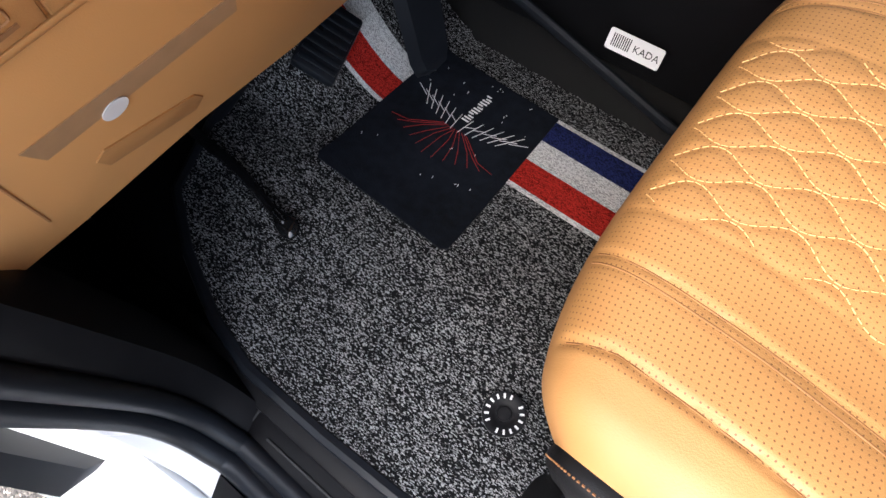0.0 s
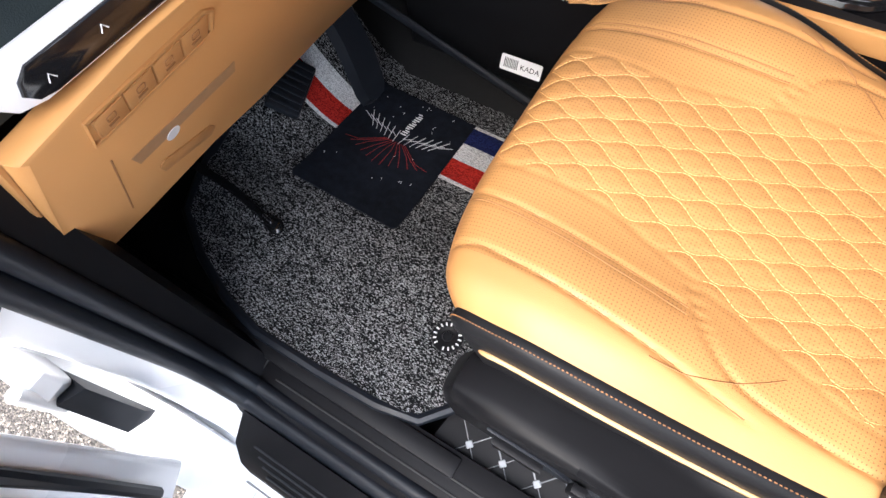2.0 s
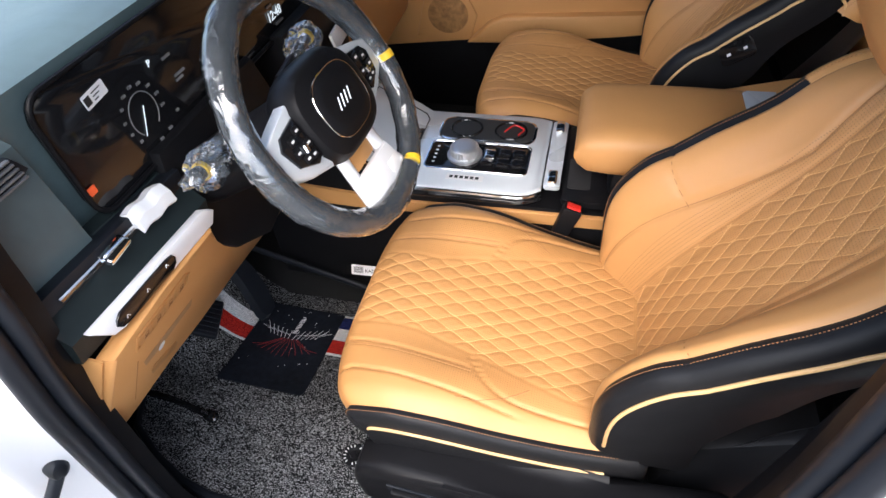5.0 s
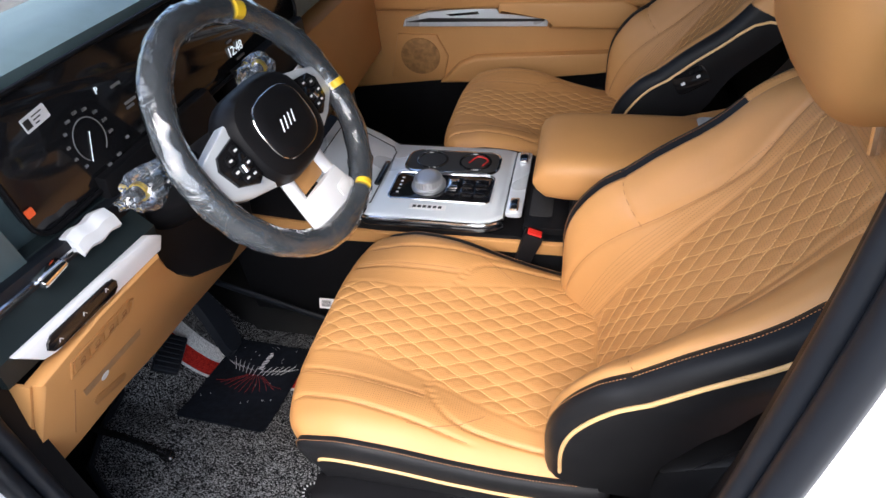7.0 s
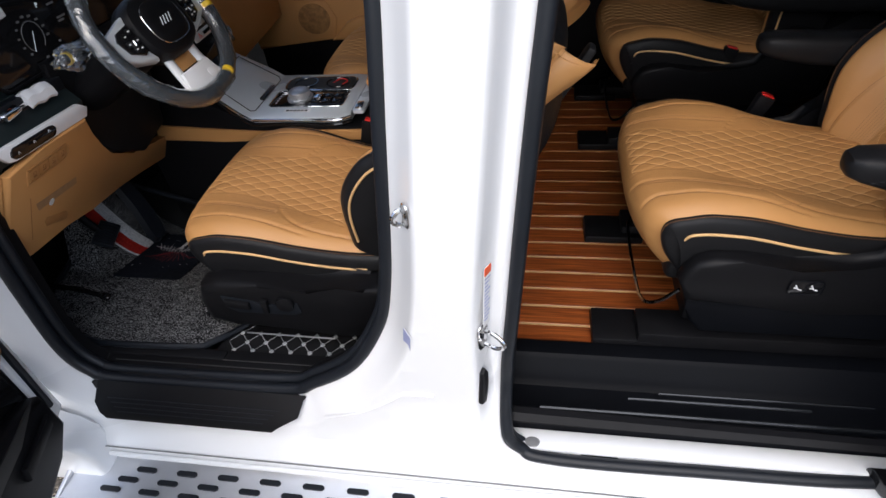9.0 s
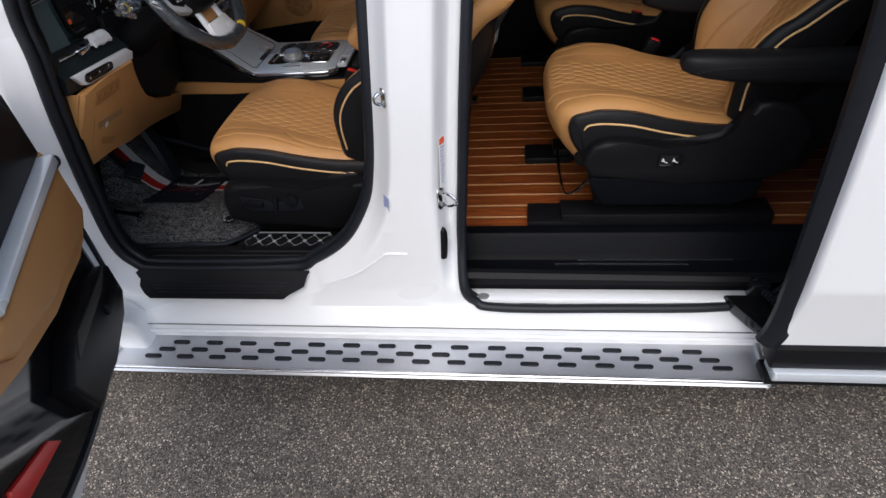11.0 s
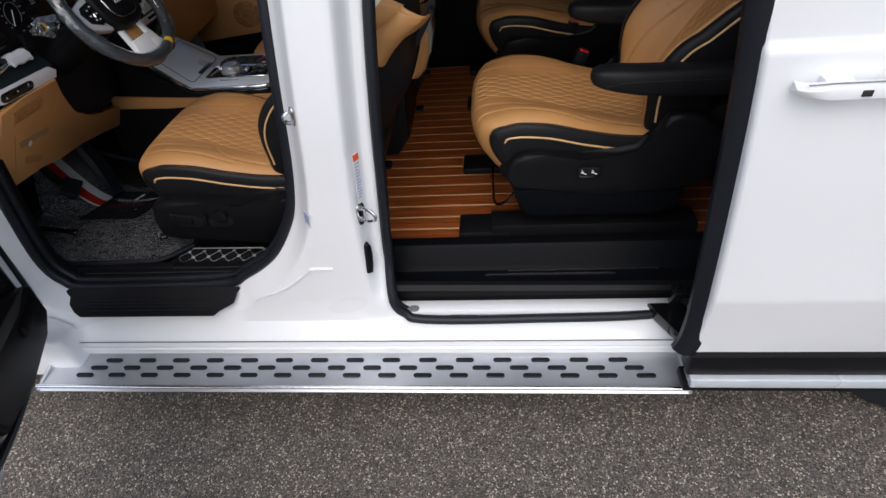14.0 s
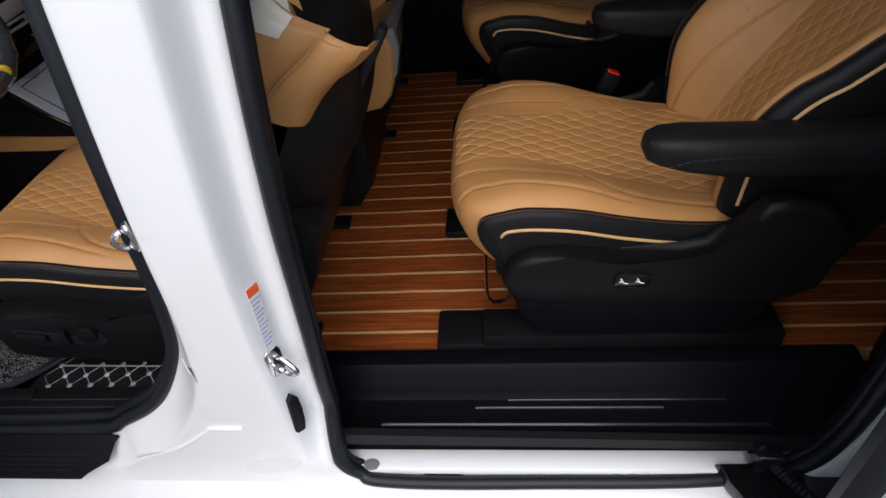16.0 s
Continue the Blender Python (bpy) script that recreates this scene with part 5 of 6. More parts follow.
M_PILE = pile_material("charcoal loop", (0.006, 0.006, 0.007), (0.44, 0.44, 0.44), 0.675, 1080)
M_PRED = pile_material("red loop", (0.20, 0.008, 0.006), (0.55, 0.03, 0.02), 0.38)
M_PWHT = pile_material("white loop", (0.42, 0.42, 0.42), (0.80, 0.80, 0.79), 0.36)
M_PBLU = pile_material("blue loop", (0.005, 0.007, 0.035), (0.02, 0.03, 0.13), 0.38)
mt = thing("floor_mat", "charcoal loop-pile floor mat with a red, white and blue stripe", "floor mat")
EDGE = [(0.10, 0.60), (0.10, 0.10), (0.055, 0.055), (0.02, 0.012), (-0.04, 0.0), (-0.14, -0.004), (-0.26, -0.004), (-0.33, 0.012), (-0.42, 0.05), (-0.50, 0.10), (-0.54, 0.20), (-0.54, 0.60)]


def draped(outline, lift, thick, cell=0.02):
    """A thin sheet with this outline that lies on the footwell floor."""
    fine = []
    for a, c in zip(outline, outline[1:] + outline[:1]):
        k = max(1, int(math.hypot(c[0] - a[0], c[1] - a[1]) / cell))
        fine += [(a[0] + (c[0] - a[0]) * i / k, a[1] + (c[1] - a[1]) * i / k) for i in range(k)]
    pts = [Vector(p) for p in fine]
    n = len(pts)
    edges = [(i, (i + 1) % n) for i in range(n)]
    xs, ys = [p[0] for p in outline], [p[1] for p in outline]
    x = min(xs) + cell / 2
    while x < max(xs):
        y = min(ys) + cell / 2
        while y < max(ys):
            if inside((x, y), outline):
                pts.append(Vector((x, y)))
            y += cell
        x += cell
    V, E, FC = geometry.delaunay_2d_cdt(pts, edges, [], 0, 1e-6)[:3]
    b_ = bmesh.new()
    bv = [b_.verts.new((v.x, v.y, mat_z(v.x, v.y) + lift + thick)) for v in V]
    for t in FC:
        c = sum((V[i] for i in t), Vector((0, 0))) / len(t)
        if inside(c, outline):
            b_.faces.new([bv[i] for i in t])
    for v in [v for v in b_.verts if not v.link_faces]:
        b_.verts.remove(v)
    rim = [e for e in b_.edges if len(e.link_faces) == 1]
    ext = bmesh.ops.extrude_edge_only(b_, edges=rim)
    for g in ext["geom"]:
        if isinstance(g, bmesh.types.BMVert):
            g.co.z -= thick
    return b_


part("mat_base", draped(EDGE, -0.012, 0.012), M_PILE, mt, "charcoal and grey loop pile")
part("binding", tube([(x, y, mat_z(x, y) - 0.004) for x, y in EDGE], 0.009, 8, True), M_RUB, mt, "black bound edge")
for a0, a1, mm, lf in ((0.379, 0.386, M_PWHT, 0.0036), (0.386, 0.432, M_PRED, 0.0034), (0.432, 0.475, M_PWHT, 0.0036), (0.475, 0.519, M_PBLU, 0.0034), (0.519, 0.526, M_PWHT, 0.0036)):
    part("stripe", draped([(-0.535 if a0 < 0.47 else -0.408, a0), (0.09, a0), (0.09, a1), (-0.535 if a0 < 0.47 else -0.408, a1)], -0.002, lf), mm, mt)
hp = part("heel_pad", draped([(-0.405, 0.535), (-0.392, 0.255), (-0.385, 0.247), (-0.175, 0.240), (-0.168, 0.246), (-0.185, 0.525)], 0.0, 0.0045), material("dark heel pad", (0.007, 0.009, 0.014), 0.8, vary=0.6, scale=70, bump=0.4, bump_scale=400, spec=0.15), mt, "dark woven heel pad with a printed pattern")


def on_mat(pts_, r, bm_=None):
    return tube([(x, y, mat_z(x, y) + 0.0052) for x, y in pts_], r, 4, flat=0.35, bm=bm_)


ink = bmesh.new()
for k in range(6):
    y = 0.435 + 0.011 * k
    on_mat([(-0.291 + 0.003 * (k % 2), y - 0.0035), (-0.279, y - 0.0035)], 0.0013, ink)
    on_mat([(-0.291, y + 0.0025), (-0.279 - 0.004 * (k % 2), y + 0.0025)], 0.0013, ink)
tagged(part("pad_print", ink, M_PAPER, hp), "row of pale printed strokes", kind="stuff")
ink, inkr = bmesh.new(), bmesh.new()
rnd = random.Random(5)
for sd in (-1, 1):
    for k in range(6):
        x0 = -0.285 + sd * (0.006 + 0.011 * k)
        x1 = x0 + sd * (0.004 + 0.004 * k)
        on_mat([(x0, 0.405 + 0.003 * k), (x1, 0.438 + 0.004 * k)], 0.0006, ink)
        on_mat([((x0 + x1) / 2, 0.42 + 0.003 * k), (x1 + sd * 0.012, 0.428 + 0.004 * k)], 0.0005, ink)
        on_mat([(-0.285 + sd * 0.004 * k, 0.408), (-0.285 + sd * (0.006 + 0.011 * k), 0.385 - 0.003 * (k % 3)), (-0.285 + sd * (0.008 + 0.016 * k), 0.345 + 0.006 * k)], 0.00045, inkr)
for k in range(26):
    x, y = -0.285 + rnd.uniform(-0.10, 0.09), rnd.choice([rnd.uniform(0.30, 0.40), rnd.uniform(0.46, 0.52)])
    on_mat([(x, y), (x + rnd.uniform(-0.002, 0.002), y + rnd.uniform(0.001, 0.005))], rnd.uniform(0.0004, 0.0008), ink)
tagged(part("pad_print", ink, M_PAPER, hp), "pale branching print", kind="stuff")
tagged(part("pad_print", inkr, material("faded red print", (0.28, 0.012, 0.01), 0.7, vary=0.4, scale=90), hp), "red branching print", kind="stuff")
# round fixing badge
bd = part("fixing_badge", loft([[(-0.002 + r * math.cos(a), 0.131 + r * math.sin(a), 0.4615 + z) for a in angles[::2]] for r, z in ((0.024, 0.0), (0.0235, 0.004), (0.014, 0.0045), (0.012, 0.003), (0.008, 0.003), (0.007, 0.006), (0.004, 0.006))]), M_BPL, mt, "round black fixing badge")
for k in range(16):
    a = 2 * math.pi * k / 16 + 0.2
    if k in (3, 11):
        continue
    part("badge_mark", moved(box(-0.0025, 0.0025, -0.0011, 0.0011, 0, 0.0006, 0), Matrix.Translation((-0.002 + 0.0185 * math.cos(a), 0.131 + 0.0185 * math.sin(a), 0.4657)) @ Matrix.Rotation(a, 4, 'Z')), M_PAPER, bd)
rod = thing("release_cable", "thin black cable with a rounded end lying on the mat", "cable", (0, 0, 0))
part("cable", tube(spline([(-0.62, 0.185, 0.50), (-0.53, 0.172, 0.478), (-0.445, 0.167, 0.473), (-0.36, 0.152, 0.470)], 6), 0.0075, 8), M_GLOSS, rod)
part("end_cap", loft([[(-0.36 + x, 0.152 - 0.16 * x + r * math.cos(a), 0.470 + 0.6 * r * math.sin(a)) for a in angles[::5]] for x, r in ((0, 0.008), (0.012, 0.013), (0.026, 0.014), (0.036, 0.009), (0.039, 0.003))]), M_GLOSS, rod)
# chrome sliver laid on the gloss cap as its highlight
part("cap_glint", tube([(-0.362, 0.153, 0.478), (-0.342, 0.149, 0.479)], 0.003, 6), M_CHROME, rod)

# ---- pedals ----
bp = thing("brake_pedal", "black ribbed rubber brake pedal", "pedal", (-0.455, 0.365, 0.515))
bm_ = moved(box(-0.03, 0.03, -0.055, 0.055, -0.008, 0.008, 0.005), pose(0, 0, 0, 0, 35, 20))
part("pedal_pad", bm_, M_RUB, bp)
for k in range(7):
    part("rib", moved(box(-0.026, 0.026, -0.046 + 0.014 * k, -0.039 + 0.014 * k, 0.008, 0.011, 0.001), pose(0, 0, 0, 0, 35, 20)), M_RUB, bp)
part("pedal_arm", tube(spline([(-0.01, 0.0, 0.0), (-0.06, 0.0, 0.08), (-0.10, 0.0, 0.25)], 5), 0.012, 8), M_BPL, bp)
ap = thing("accelerator_pedal", "curved black accelerator pedal", "pedal", (0, 0, 0))
rr = []
for x, z, w in ((-0.378, 0.404, 0.012), (-0.384, 0.412, 0.026), (-0.388, 0.44, 0.030), (-0.392, 0.49, 0.030), (-0.402, 0.55, 0.027), (-0.43, 0.64, 0.022), (-0.47, 0.75, 0.02)):
    w *= 1.35
    rr.append([(x, 0.484 - w - (-0.352 - x) * 0.1, z), (x + 0.012, 0.484 - w * 0.7 - (-0.352 - x) * 0.1, z + 0.014), (x + 0.012, 0.484 + w * 0.7 - (-0.352 - x) * 0.1, z + 0.014), (x, 0.484 + w - (-0.352 - x) * 0.1, z), (x - 0.018, 0.484 - (-0.352 - x) * 0.1, z - 0.006)])
part("pedal_blade", loft(rr), M_RUB, ap)

# ---- passenger door, seen across the cabin ----
pd = thing("passenger_door", "closed passenger door with tan trim and a silver pull handle", "door")
part("trim_panel", slab([(-0.42, 0.60), (-0.30, 0.62), (0.10, 0.66), (0.60, 0.70), (0.72, 0.74), (0.72, 1.06), (-0.50, 1.06)], "y", 1.60, 1.66, 0.012), M_TANP, pd, "tan door trim")
part("lower_panel", slab([(-0.42, 0.36), (0.72, 0.36), (0.72, 0.80), (-0.42, 0.70)], "y", 1.615, 1.67, 0.01), M_BPL, pd)
part("pocket_bulge", slab([(-0.055, 0.645), (0.020, 0.717), (0.075, 0.741), (0.46, 0.759), (0.70, 0.772), (0.70, 0.715), (0.46, 0.690), (0.10, 0.655)], "y", 1.565, 1.62, 0.014, 3), M_TANP, pd, "tan door pocket front")
part("upper_bulge", slab([(-0.28, 0.895), (0.70, 0.905), (0.72, 1.05), (-0.30, 1.05)], "y", 1.57, 1.62, 0.02, 3), M_TANP, pd)
ph = part("pull_trim", slab([(-0.175, 0.842), (-0.165, 0.866), (-0.08, 0.891), (0.154, 0.905), (0.156, 0.886), (0.322, 0.881), (0.319, 0.842)], "y", 1.583, 1.605, 0.005), M_SILVER, pd, "silver pull-handle trim")
part("pull_gap", slab([(-0.165, 0.858), (-0.08, 0.872), (0.31, 0.868), (0.31, 0.860)], "y", 1.580, 1.588, 0.002), M_INK_SHADE, ph)
part("window_switch", slab([(-0.02, 0.884), (0.09, 0.893), (0.095, 0.884), (0.0, 0.878)], "y", 1.580, 1.588, 0.002), M_GLOSS, ph)
part("grip_pad", slab([(0.162, 0.890), (0.162, 0.925), (0.55, 0.93), (0.60, 0.90), (0.58, 0.84), (0.326, 0.842), (0.328, 0.886)], "y", 1.560, 1.61, 0.012, 3), M_TANP, pd, "tan padded grip")
part("speaker_panel", slab([(-0.245, 0.655), (-0.20, 0.815), (-0.06, 0.810), (-0.022, 0.735), (-0.045, 0.652)], "y", 1.592, 1.61, 0.006), M_TANP, pd)
part("speaker_grille", moved(slab([(0.072 * math.cos(a), 0.066 * math.sin(a)) for a in angles[::3]], "y", -0.008, 0.004, 0.003), pose(-0.125, 1.597, 0.735)), material("tan speaker mesh", (0.30, 0.15, 0.05), 0.7, vary=0.5, scale=500), pd)

# ---- sills, steps and pillar fittings on the open side ----
sc = part("scuff_pad", loft([[(x0, -0.106, 0.441), (x1, -0.150, 0.414), (x2, -0.170, 0.400), (x3, -0.176, 0.386), (x3, -0.140, 0.372), (x0, -0.10, 0.41)] for x0, x1, x2, x3 in ((-0.208, -0.202, -0.182, -0.166), (-0.198, -0.190, -0.17, -0.155), (0.32, 0.312, 0.272, 0.252), (0.338, 0.328, 0.285, 0.265))]), M_BPL, van, "black plastic scuff pad over the sill")
for k in range(4):
    t = k / 3
    y, z = -0.139 - 0.026 * t, 0.4205 - 0.0165 * t
    part("scuff_rib", tube([(-0.17 + 0.012 * k, y, z), (0.28 - 0.012 * k, y, z)], 0.0018, 6), M_RUB, van)
sl = part("sill_plate", slab([(-0.118, 0.40), (-0.105, 0.428), (-0.085, 0.444), (-0.02, 0.452), (0.005, 0.448), (0.01, 0.40)], "x", -0.24, 0.62, 0.004), M_BPL, van, "black sill plate with grooves")
for y, z, x0, x1 in ((-0.066, 0.4475, -0.20, 0.30), (-0.046, 0.4498, -0.19, 0.55), (-0.028, 0.4518, -0.17, 0.58)):
    part("sill_groove", tube([(x0, y, z), (x1, y, z)], 0.0016, 6), M_INK_SHADE, van)
part("sill_joint", tube([(-0.215, -0.10, 0.436), (-0.218, -0.02, 0.453)], 0.0014, 6), M_INK_SHADE, van)
# quilted strip with studs beside the seat
qs = thing("quilted_sill_mat", "black quilted mat strip with silver stitching and studs", "floor mat")
part("base", slab([(0.045, 0.004), (0.64, 0.016), (0.64, 0.11), (0.06, 0.11)], "z", 0.395, 0.427, 0.004), M_BLK, qs)
lines = bmesh.new()
stud = bmesh.new()
box(-0.0049, 0.0049, -0.0049, 0.0049, 0, 0.0035, 0.001, 1, bm=stud)
stud_me = bpy.data.meshes.new("stud")
stud.to_mesh(stud_me)
stud.free()
stud_me.materials.append(material("satin stud", (0.48, 0.50, 0.52), 0.35, metal=0.4, vary=0.1))
for k in range(11):
    x = 0.096 + 0.0515 * k
    for row, (dx, y) in enumerate(((0, 0.022 + 0.012 * k / 10), (0.0257, 0.050 + 0.012 * k / 10), (0, 0.080 + 0.01 * k / 10))):
        o = new("stud", stud_me)
        o.parent = qs
        o.matrix_basis = pose(x + dx, y, 0.4265, 0, 0, 45)
        for ex in (-1, 1):
            for sg in (-1, 1):
                yy = y + sg * 0.029
                if 0.005 < y + sg * 0.012 and yy < 0.11:
                    tube([(x + dx, y, 0.428), (x + dx + ex * 0.0245, y + sg * 0.027, 0.428)], 0.0006, 4, bm=lines)
tagged(part("silver_stitching", lines, material("silver thread", (0.34, 0.35, 0.36), 0.5), qs), "silver stitching lines", kind="stuff")
part("footwell_edge", box(-0.62, 0.10, -0.03, 0.0, 0.36, 0.455, 0.004), M_BPL, van)
# step of the sliding door
stp = [(0.092, 0.40), (0.092, 0.455), (0.080, 0.460), (0.050, 0.458), (0.040, 0.448), (0.022, 0.400), (0.008, 0.386), (-0.030, 0.380), (-0.072, 0.380), (-0.084, 0.376), (-0.090, 0.352), (-0.090, 0.30), (0.09, 0.30)]
sx = []
for x, sq in ((0.66, 0), (0.70, 0), (0.745, 0), (1.82, 0), (1.86, 0)):
    sx.append([(x, y, z) for y, z in stp])
step = part("door_step", loft(sx), M_STEP, van, "black plastic step inside the sliding doorway", angle=35)
for y, z, x0, x1, r in ((-0.048, 0.3785, 0.88, 1.67, 0.0055), (-0.011, 0.3835, 1.08, 1.47, 0.004), (0.006, 0.3865, 1.15, 1.60, 0.003)):
    part("step_rib", tube([(x0, y, z), (x0 + 0.02, y, z + 0.001), (x1 - 0.02, y, z + 0.001), (x1, y, z)], r, 8), M_RIB, step)
part("inner_sill", box(0.80, 1.72, -0.136, -0.090, 0.30, 0.358, 0.006), M_WHITE, van, "white painted lower sill")
part("drain_plug", loft([[(0.865 + r * math.cos(a), -0.125 + r * 0.7 * math.sin(a), z) for a in angles[::4]] for r, z in ((0.018, 0.356), (0.016, 0.360), (0.008, 0.361))]), M_GREY, van)
part("quarter_lining", slab([(1.90, 0.42), (1.86, 1.3), (2.9, 1.3), (2.9, 0.42)], "y", 0.0, 0.10, 0.02), M_BPL, van, "black trim behind the doorway")
part("pillar_trim", slab([(0.57, 0.44), (0.67, 0.44), (0.70, 1.0), (0.74, 1.66), (0.70, 1.66), (0.64, 1.0)], "y", 0.0, 0.05, 0.012), M_BPL, van, "black inner pillar trim")


def striker(name, loc, rot, w, h, d, label):
    s_ = thing(name, label, "door striker", loc)
    s_.rotation_euler = tuple(radians(a) for a in rot)
    part("plate", slab(rounded(-w, w, -h, h, w * 0.9), "z", -0.001, 0.003, 0.001), M_CHROME, s_)
    part("loop", tube(spline([(0, -h * 0.55, 0.002), (0, -h * 0.55, d * 0.6), (0, -h * 0.2, d), (0, h * 0.2, d), (0, h * 0.55, d * 0.6), (0, h * 0.55, 0.002)], 4), 0.0045, 8), M_CHROME, s_)
    for y in (-h * 0.55, h * 0.55):
        part("bolt", loft([[(r * math.cos(a), y + r * math.sin(a), z) for a in angles[::6]] for r, z in ((0.007, 0.003), (0.007, 0.006), (0.003, 0.007))]), M_GREY, s_)
    return s_


striker("door_striker", (0.656, -0.132, 1.0), (90, 0, -56), 0.011, 0.024, 0.022, "chrome front door striker loop on the white pillar")
striker("door_striker", (0.764, -0.127, 0.716), (90, 0, 64), 0.016, 0.033, 0.046, "chrome sliding door striker loop on the white pillar")
bs = thing("door_bumper", "black plastic latch pad on the white pillar", "bumper", (0.760, -0.132, 0.572))
bs.rotation_euler = (0, radians(6), radians(66))
part("pad", slab([(-0.010, -0.05), (0.008, -0.058), (0.014, -0.03), (0.010, 0.0), (0.012, 0.03), (0.0, 0.05), (-0.010, 0.04)], "y", -0.008, 0.004, 0.003), M_BPL, bs)
pl_ = thing("warning_label", "white warning label with a red heading on the pillar", "label", (0.7765, -0.1265, 0.830))
pl_.rotation_euler = (0, radians(5), radians(65))
part("paper", slab(rounded(-0.011, 0.011, -0.075, 0.060, 0.002, 2), "y", -0.0012, 0, 0), M_PAPER, pl_)
part("heading", slab(rounded(-0.011, 0.011, 0.043, 0.060, 0.002, 2), "y", -0.0018, -0.001, 0), M_ORG, pl_, "red heading")
M_BLUEINK = material("faded blue ink", (0.35, 0.38, 0.6), 0.6)
for k in range(12):
    part("text_bar", box(-0.009, 0.009 - 0.003 * (k % 3), -0.0018, -0.001, 0.034 - 0.0085 * k, 0.0365 - 0.0085 * k, 0), M_BLUEINK, pl_)
tl = thing("tyre_label", "blue and white printed tyre label on the door jamb", "label", (0.622, -0.141, 0.700))
tl.rotation_euler = (0, radians(14), radians(-50))
part("paper", slab(rounded(-0.014, 0.014, -0.045, 0.040, 0.002, 2), "y", -0.0012, 0, 0), M_PAPER, tl)
part("blue_field", slab(rounded(-0.013, 0.013, -0.01, 0.039, 0.002, 2), "y", -0.0016, -0.001, 0), M_BLUEINK, tl, "faded blue field")
for k in range(4):
    part("text_bar", box(-0.011, 0.010 - 0.003 * (k % 2), -0.0018, -0.001, -0.040 + 0.008 * k, -0.0375 + 0.008 * k, 0), M_GREY, tl)
em_ = tube(spline([(0.40, -0.152, 0.43), (0.50, -0.152, 0.47), (0.58, -0.152, 0.53), (0.60, -0.152, 0.545), (0.66, -0.152, 0.545)], 5), 0.0035, 6)
part("pressed_ridge", em_, M_WHITE, van)
part("rocker_line", tube([(-0.32, -0.2035, 0.300), (1.66, -0.2035, 0.300)], 0.0018, 6), M_GREY, van)
part("rocker_rib", tube([(-0.32, -0.206, 0.272), (1.66, -0.206, 0.272)], 0.006, 8), M_WHITE, van)
for x in (-0.30, 1.63):
    part("end_cap", slab([(-0.330, 0.221), (-0.332, 0.232), (-0.205, 0.262), (-0.195, 0.205)], "x", min(x, x + 0.012), max(x, x + 0.012), 0.003), M_ALU, rb)

# ---- sliding door ----
sd = thing("sliding_door", "white sliding door standing open with a black and silver lower strip", "door")
LEAD = [(1.530, 1.42), (1.540, 1.32), (1.556, 1.24), (1.574, 1.06), (1.594, 0.76), (1.604, 0.55), (1.603, 0.48), (1.599, 0.44), (1.588, 0.402)]


def door_y(z):
    y = -0.372
    if z < 0.62:
        y += 0.030 * (0.62 - z) / 0.17
    elif z > 0.9:
        y += 0.10 * (z - 0.9) ** 1.6
    if z > 1.185:
        y += 0.008 * min(1, (z - 1.185) / 0.012)
    return y


lead = [(float(p[0]), float(p[1])) for p in spline(LEAD, 20)]
rings = []
for x, z in lead:
    if z > 1.29:
        continue
    yo = door_y(z)
    rings.append([(x + 0.12, -0.285, z), (x + 0.010, -0.285, z), (x - 0.002, -0.295, z), (x - 0.004, yo + 0.012, z), (x, yo + 0.003, z), (x + 0.006, yo, z), (x + 0.3, yo, z), (x + 0.7, yo, z), (2.75, yo, z), (2.75, -0.285, z)])
skin_d = part("outer_panel", loft(rings), M_WHITE, sd, "white painted door skin", angle=50)
part("edge_seal", tube([(x - 0.002, -0.322, z) for x, z in lead], 0.024, 10, flat=1.35, up=(1, 0, 0)), M_RUB, sd, "black rubber edge seal")
part("inner_trim", slab([(1.76, 0.50), (1.74, 1.25), (2.7, 1.25), (2.7, 0.45)], "y", -0.30, -0.255, 0.01), M_BPL, sd, "black inner door trim")
part("cladding", slab([(1.602, 0.330), (1.598, 0.404), (2.75, 0.402), (2.75, 0.330)], "y", -0.352, -0.285, 0.008), M_BPL, sd, "black lower cladding")
part("silver_strip", slab([(1.612, 0.296), (1.610, 0.328), (2.75, 0.326), (2.75, 0.294)], "y", -0.366, -0.30, 0.006), M_SILVER, sd, "satin silver lower strip")
part("lower_lip", box(1.600, 2.75, -0.355, -0.29, 0.268, 0.297, 0.006), M_BPL, sd)
part("belt_trim", box(1.555, 2.75, door_y(1.29) - 0.006, -0.25, 1.283, 1.312, 0.006), M_GLOSS, sd, "gloss black belt trim")
part("window_glass", slab([(1.56, 1.31), (1.54, 1.64), (2.75, 1.64), (2.75, 1.31)], "y", -0.315, -0.309, 0.001), G_TINT, sd, "dark tinted window glass")
yh = door_y(1.13)
dh = part("door_handle", loft([[(x, yh - 0.038 + o, 1.147 - i), (x, yh - 0.044 + o, 1.135 - 0.2 * i), (x, yh - 0.042 + o, 1.118 + i), (x, yh - 0.030 + o, 1.111 + i), (x, yh - 0.018 + o, 1.122), (x, yh - 0.020 + o, 1.140)] for x, o, i in ((1.612, 0.012, 0.014), (1.625, 0.002, 0.006), (1.66, 0, 0), (1.95, 0, 0), (1.975, 0.004, 0.008))]), M_WHITE, sd, "white pull handle")
part("handle_seam", tube([(1.622, yh - 0.041, 1.1445), (1.66, yh - 0.0415, 1.1468), (1.95, yh - 0.0415, 1.1468)], 0.0012, 5), M_GREY, dh, "thin dark seam")
part("handle_foot", box(1.655, 1.70, yh - 0.025, yh + 0.004, 1.112, 1.145, 0.004), M_WHITE, dh)
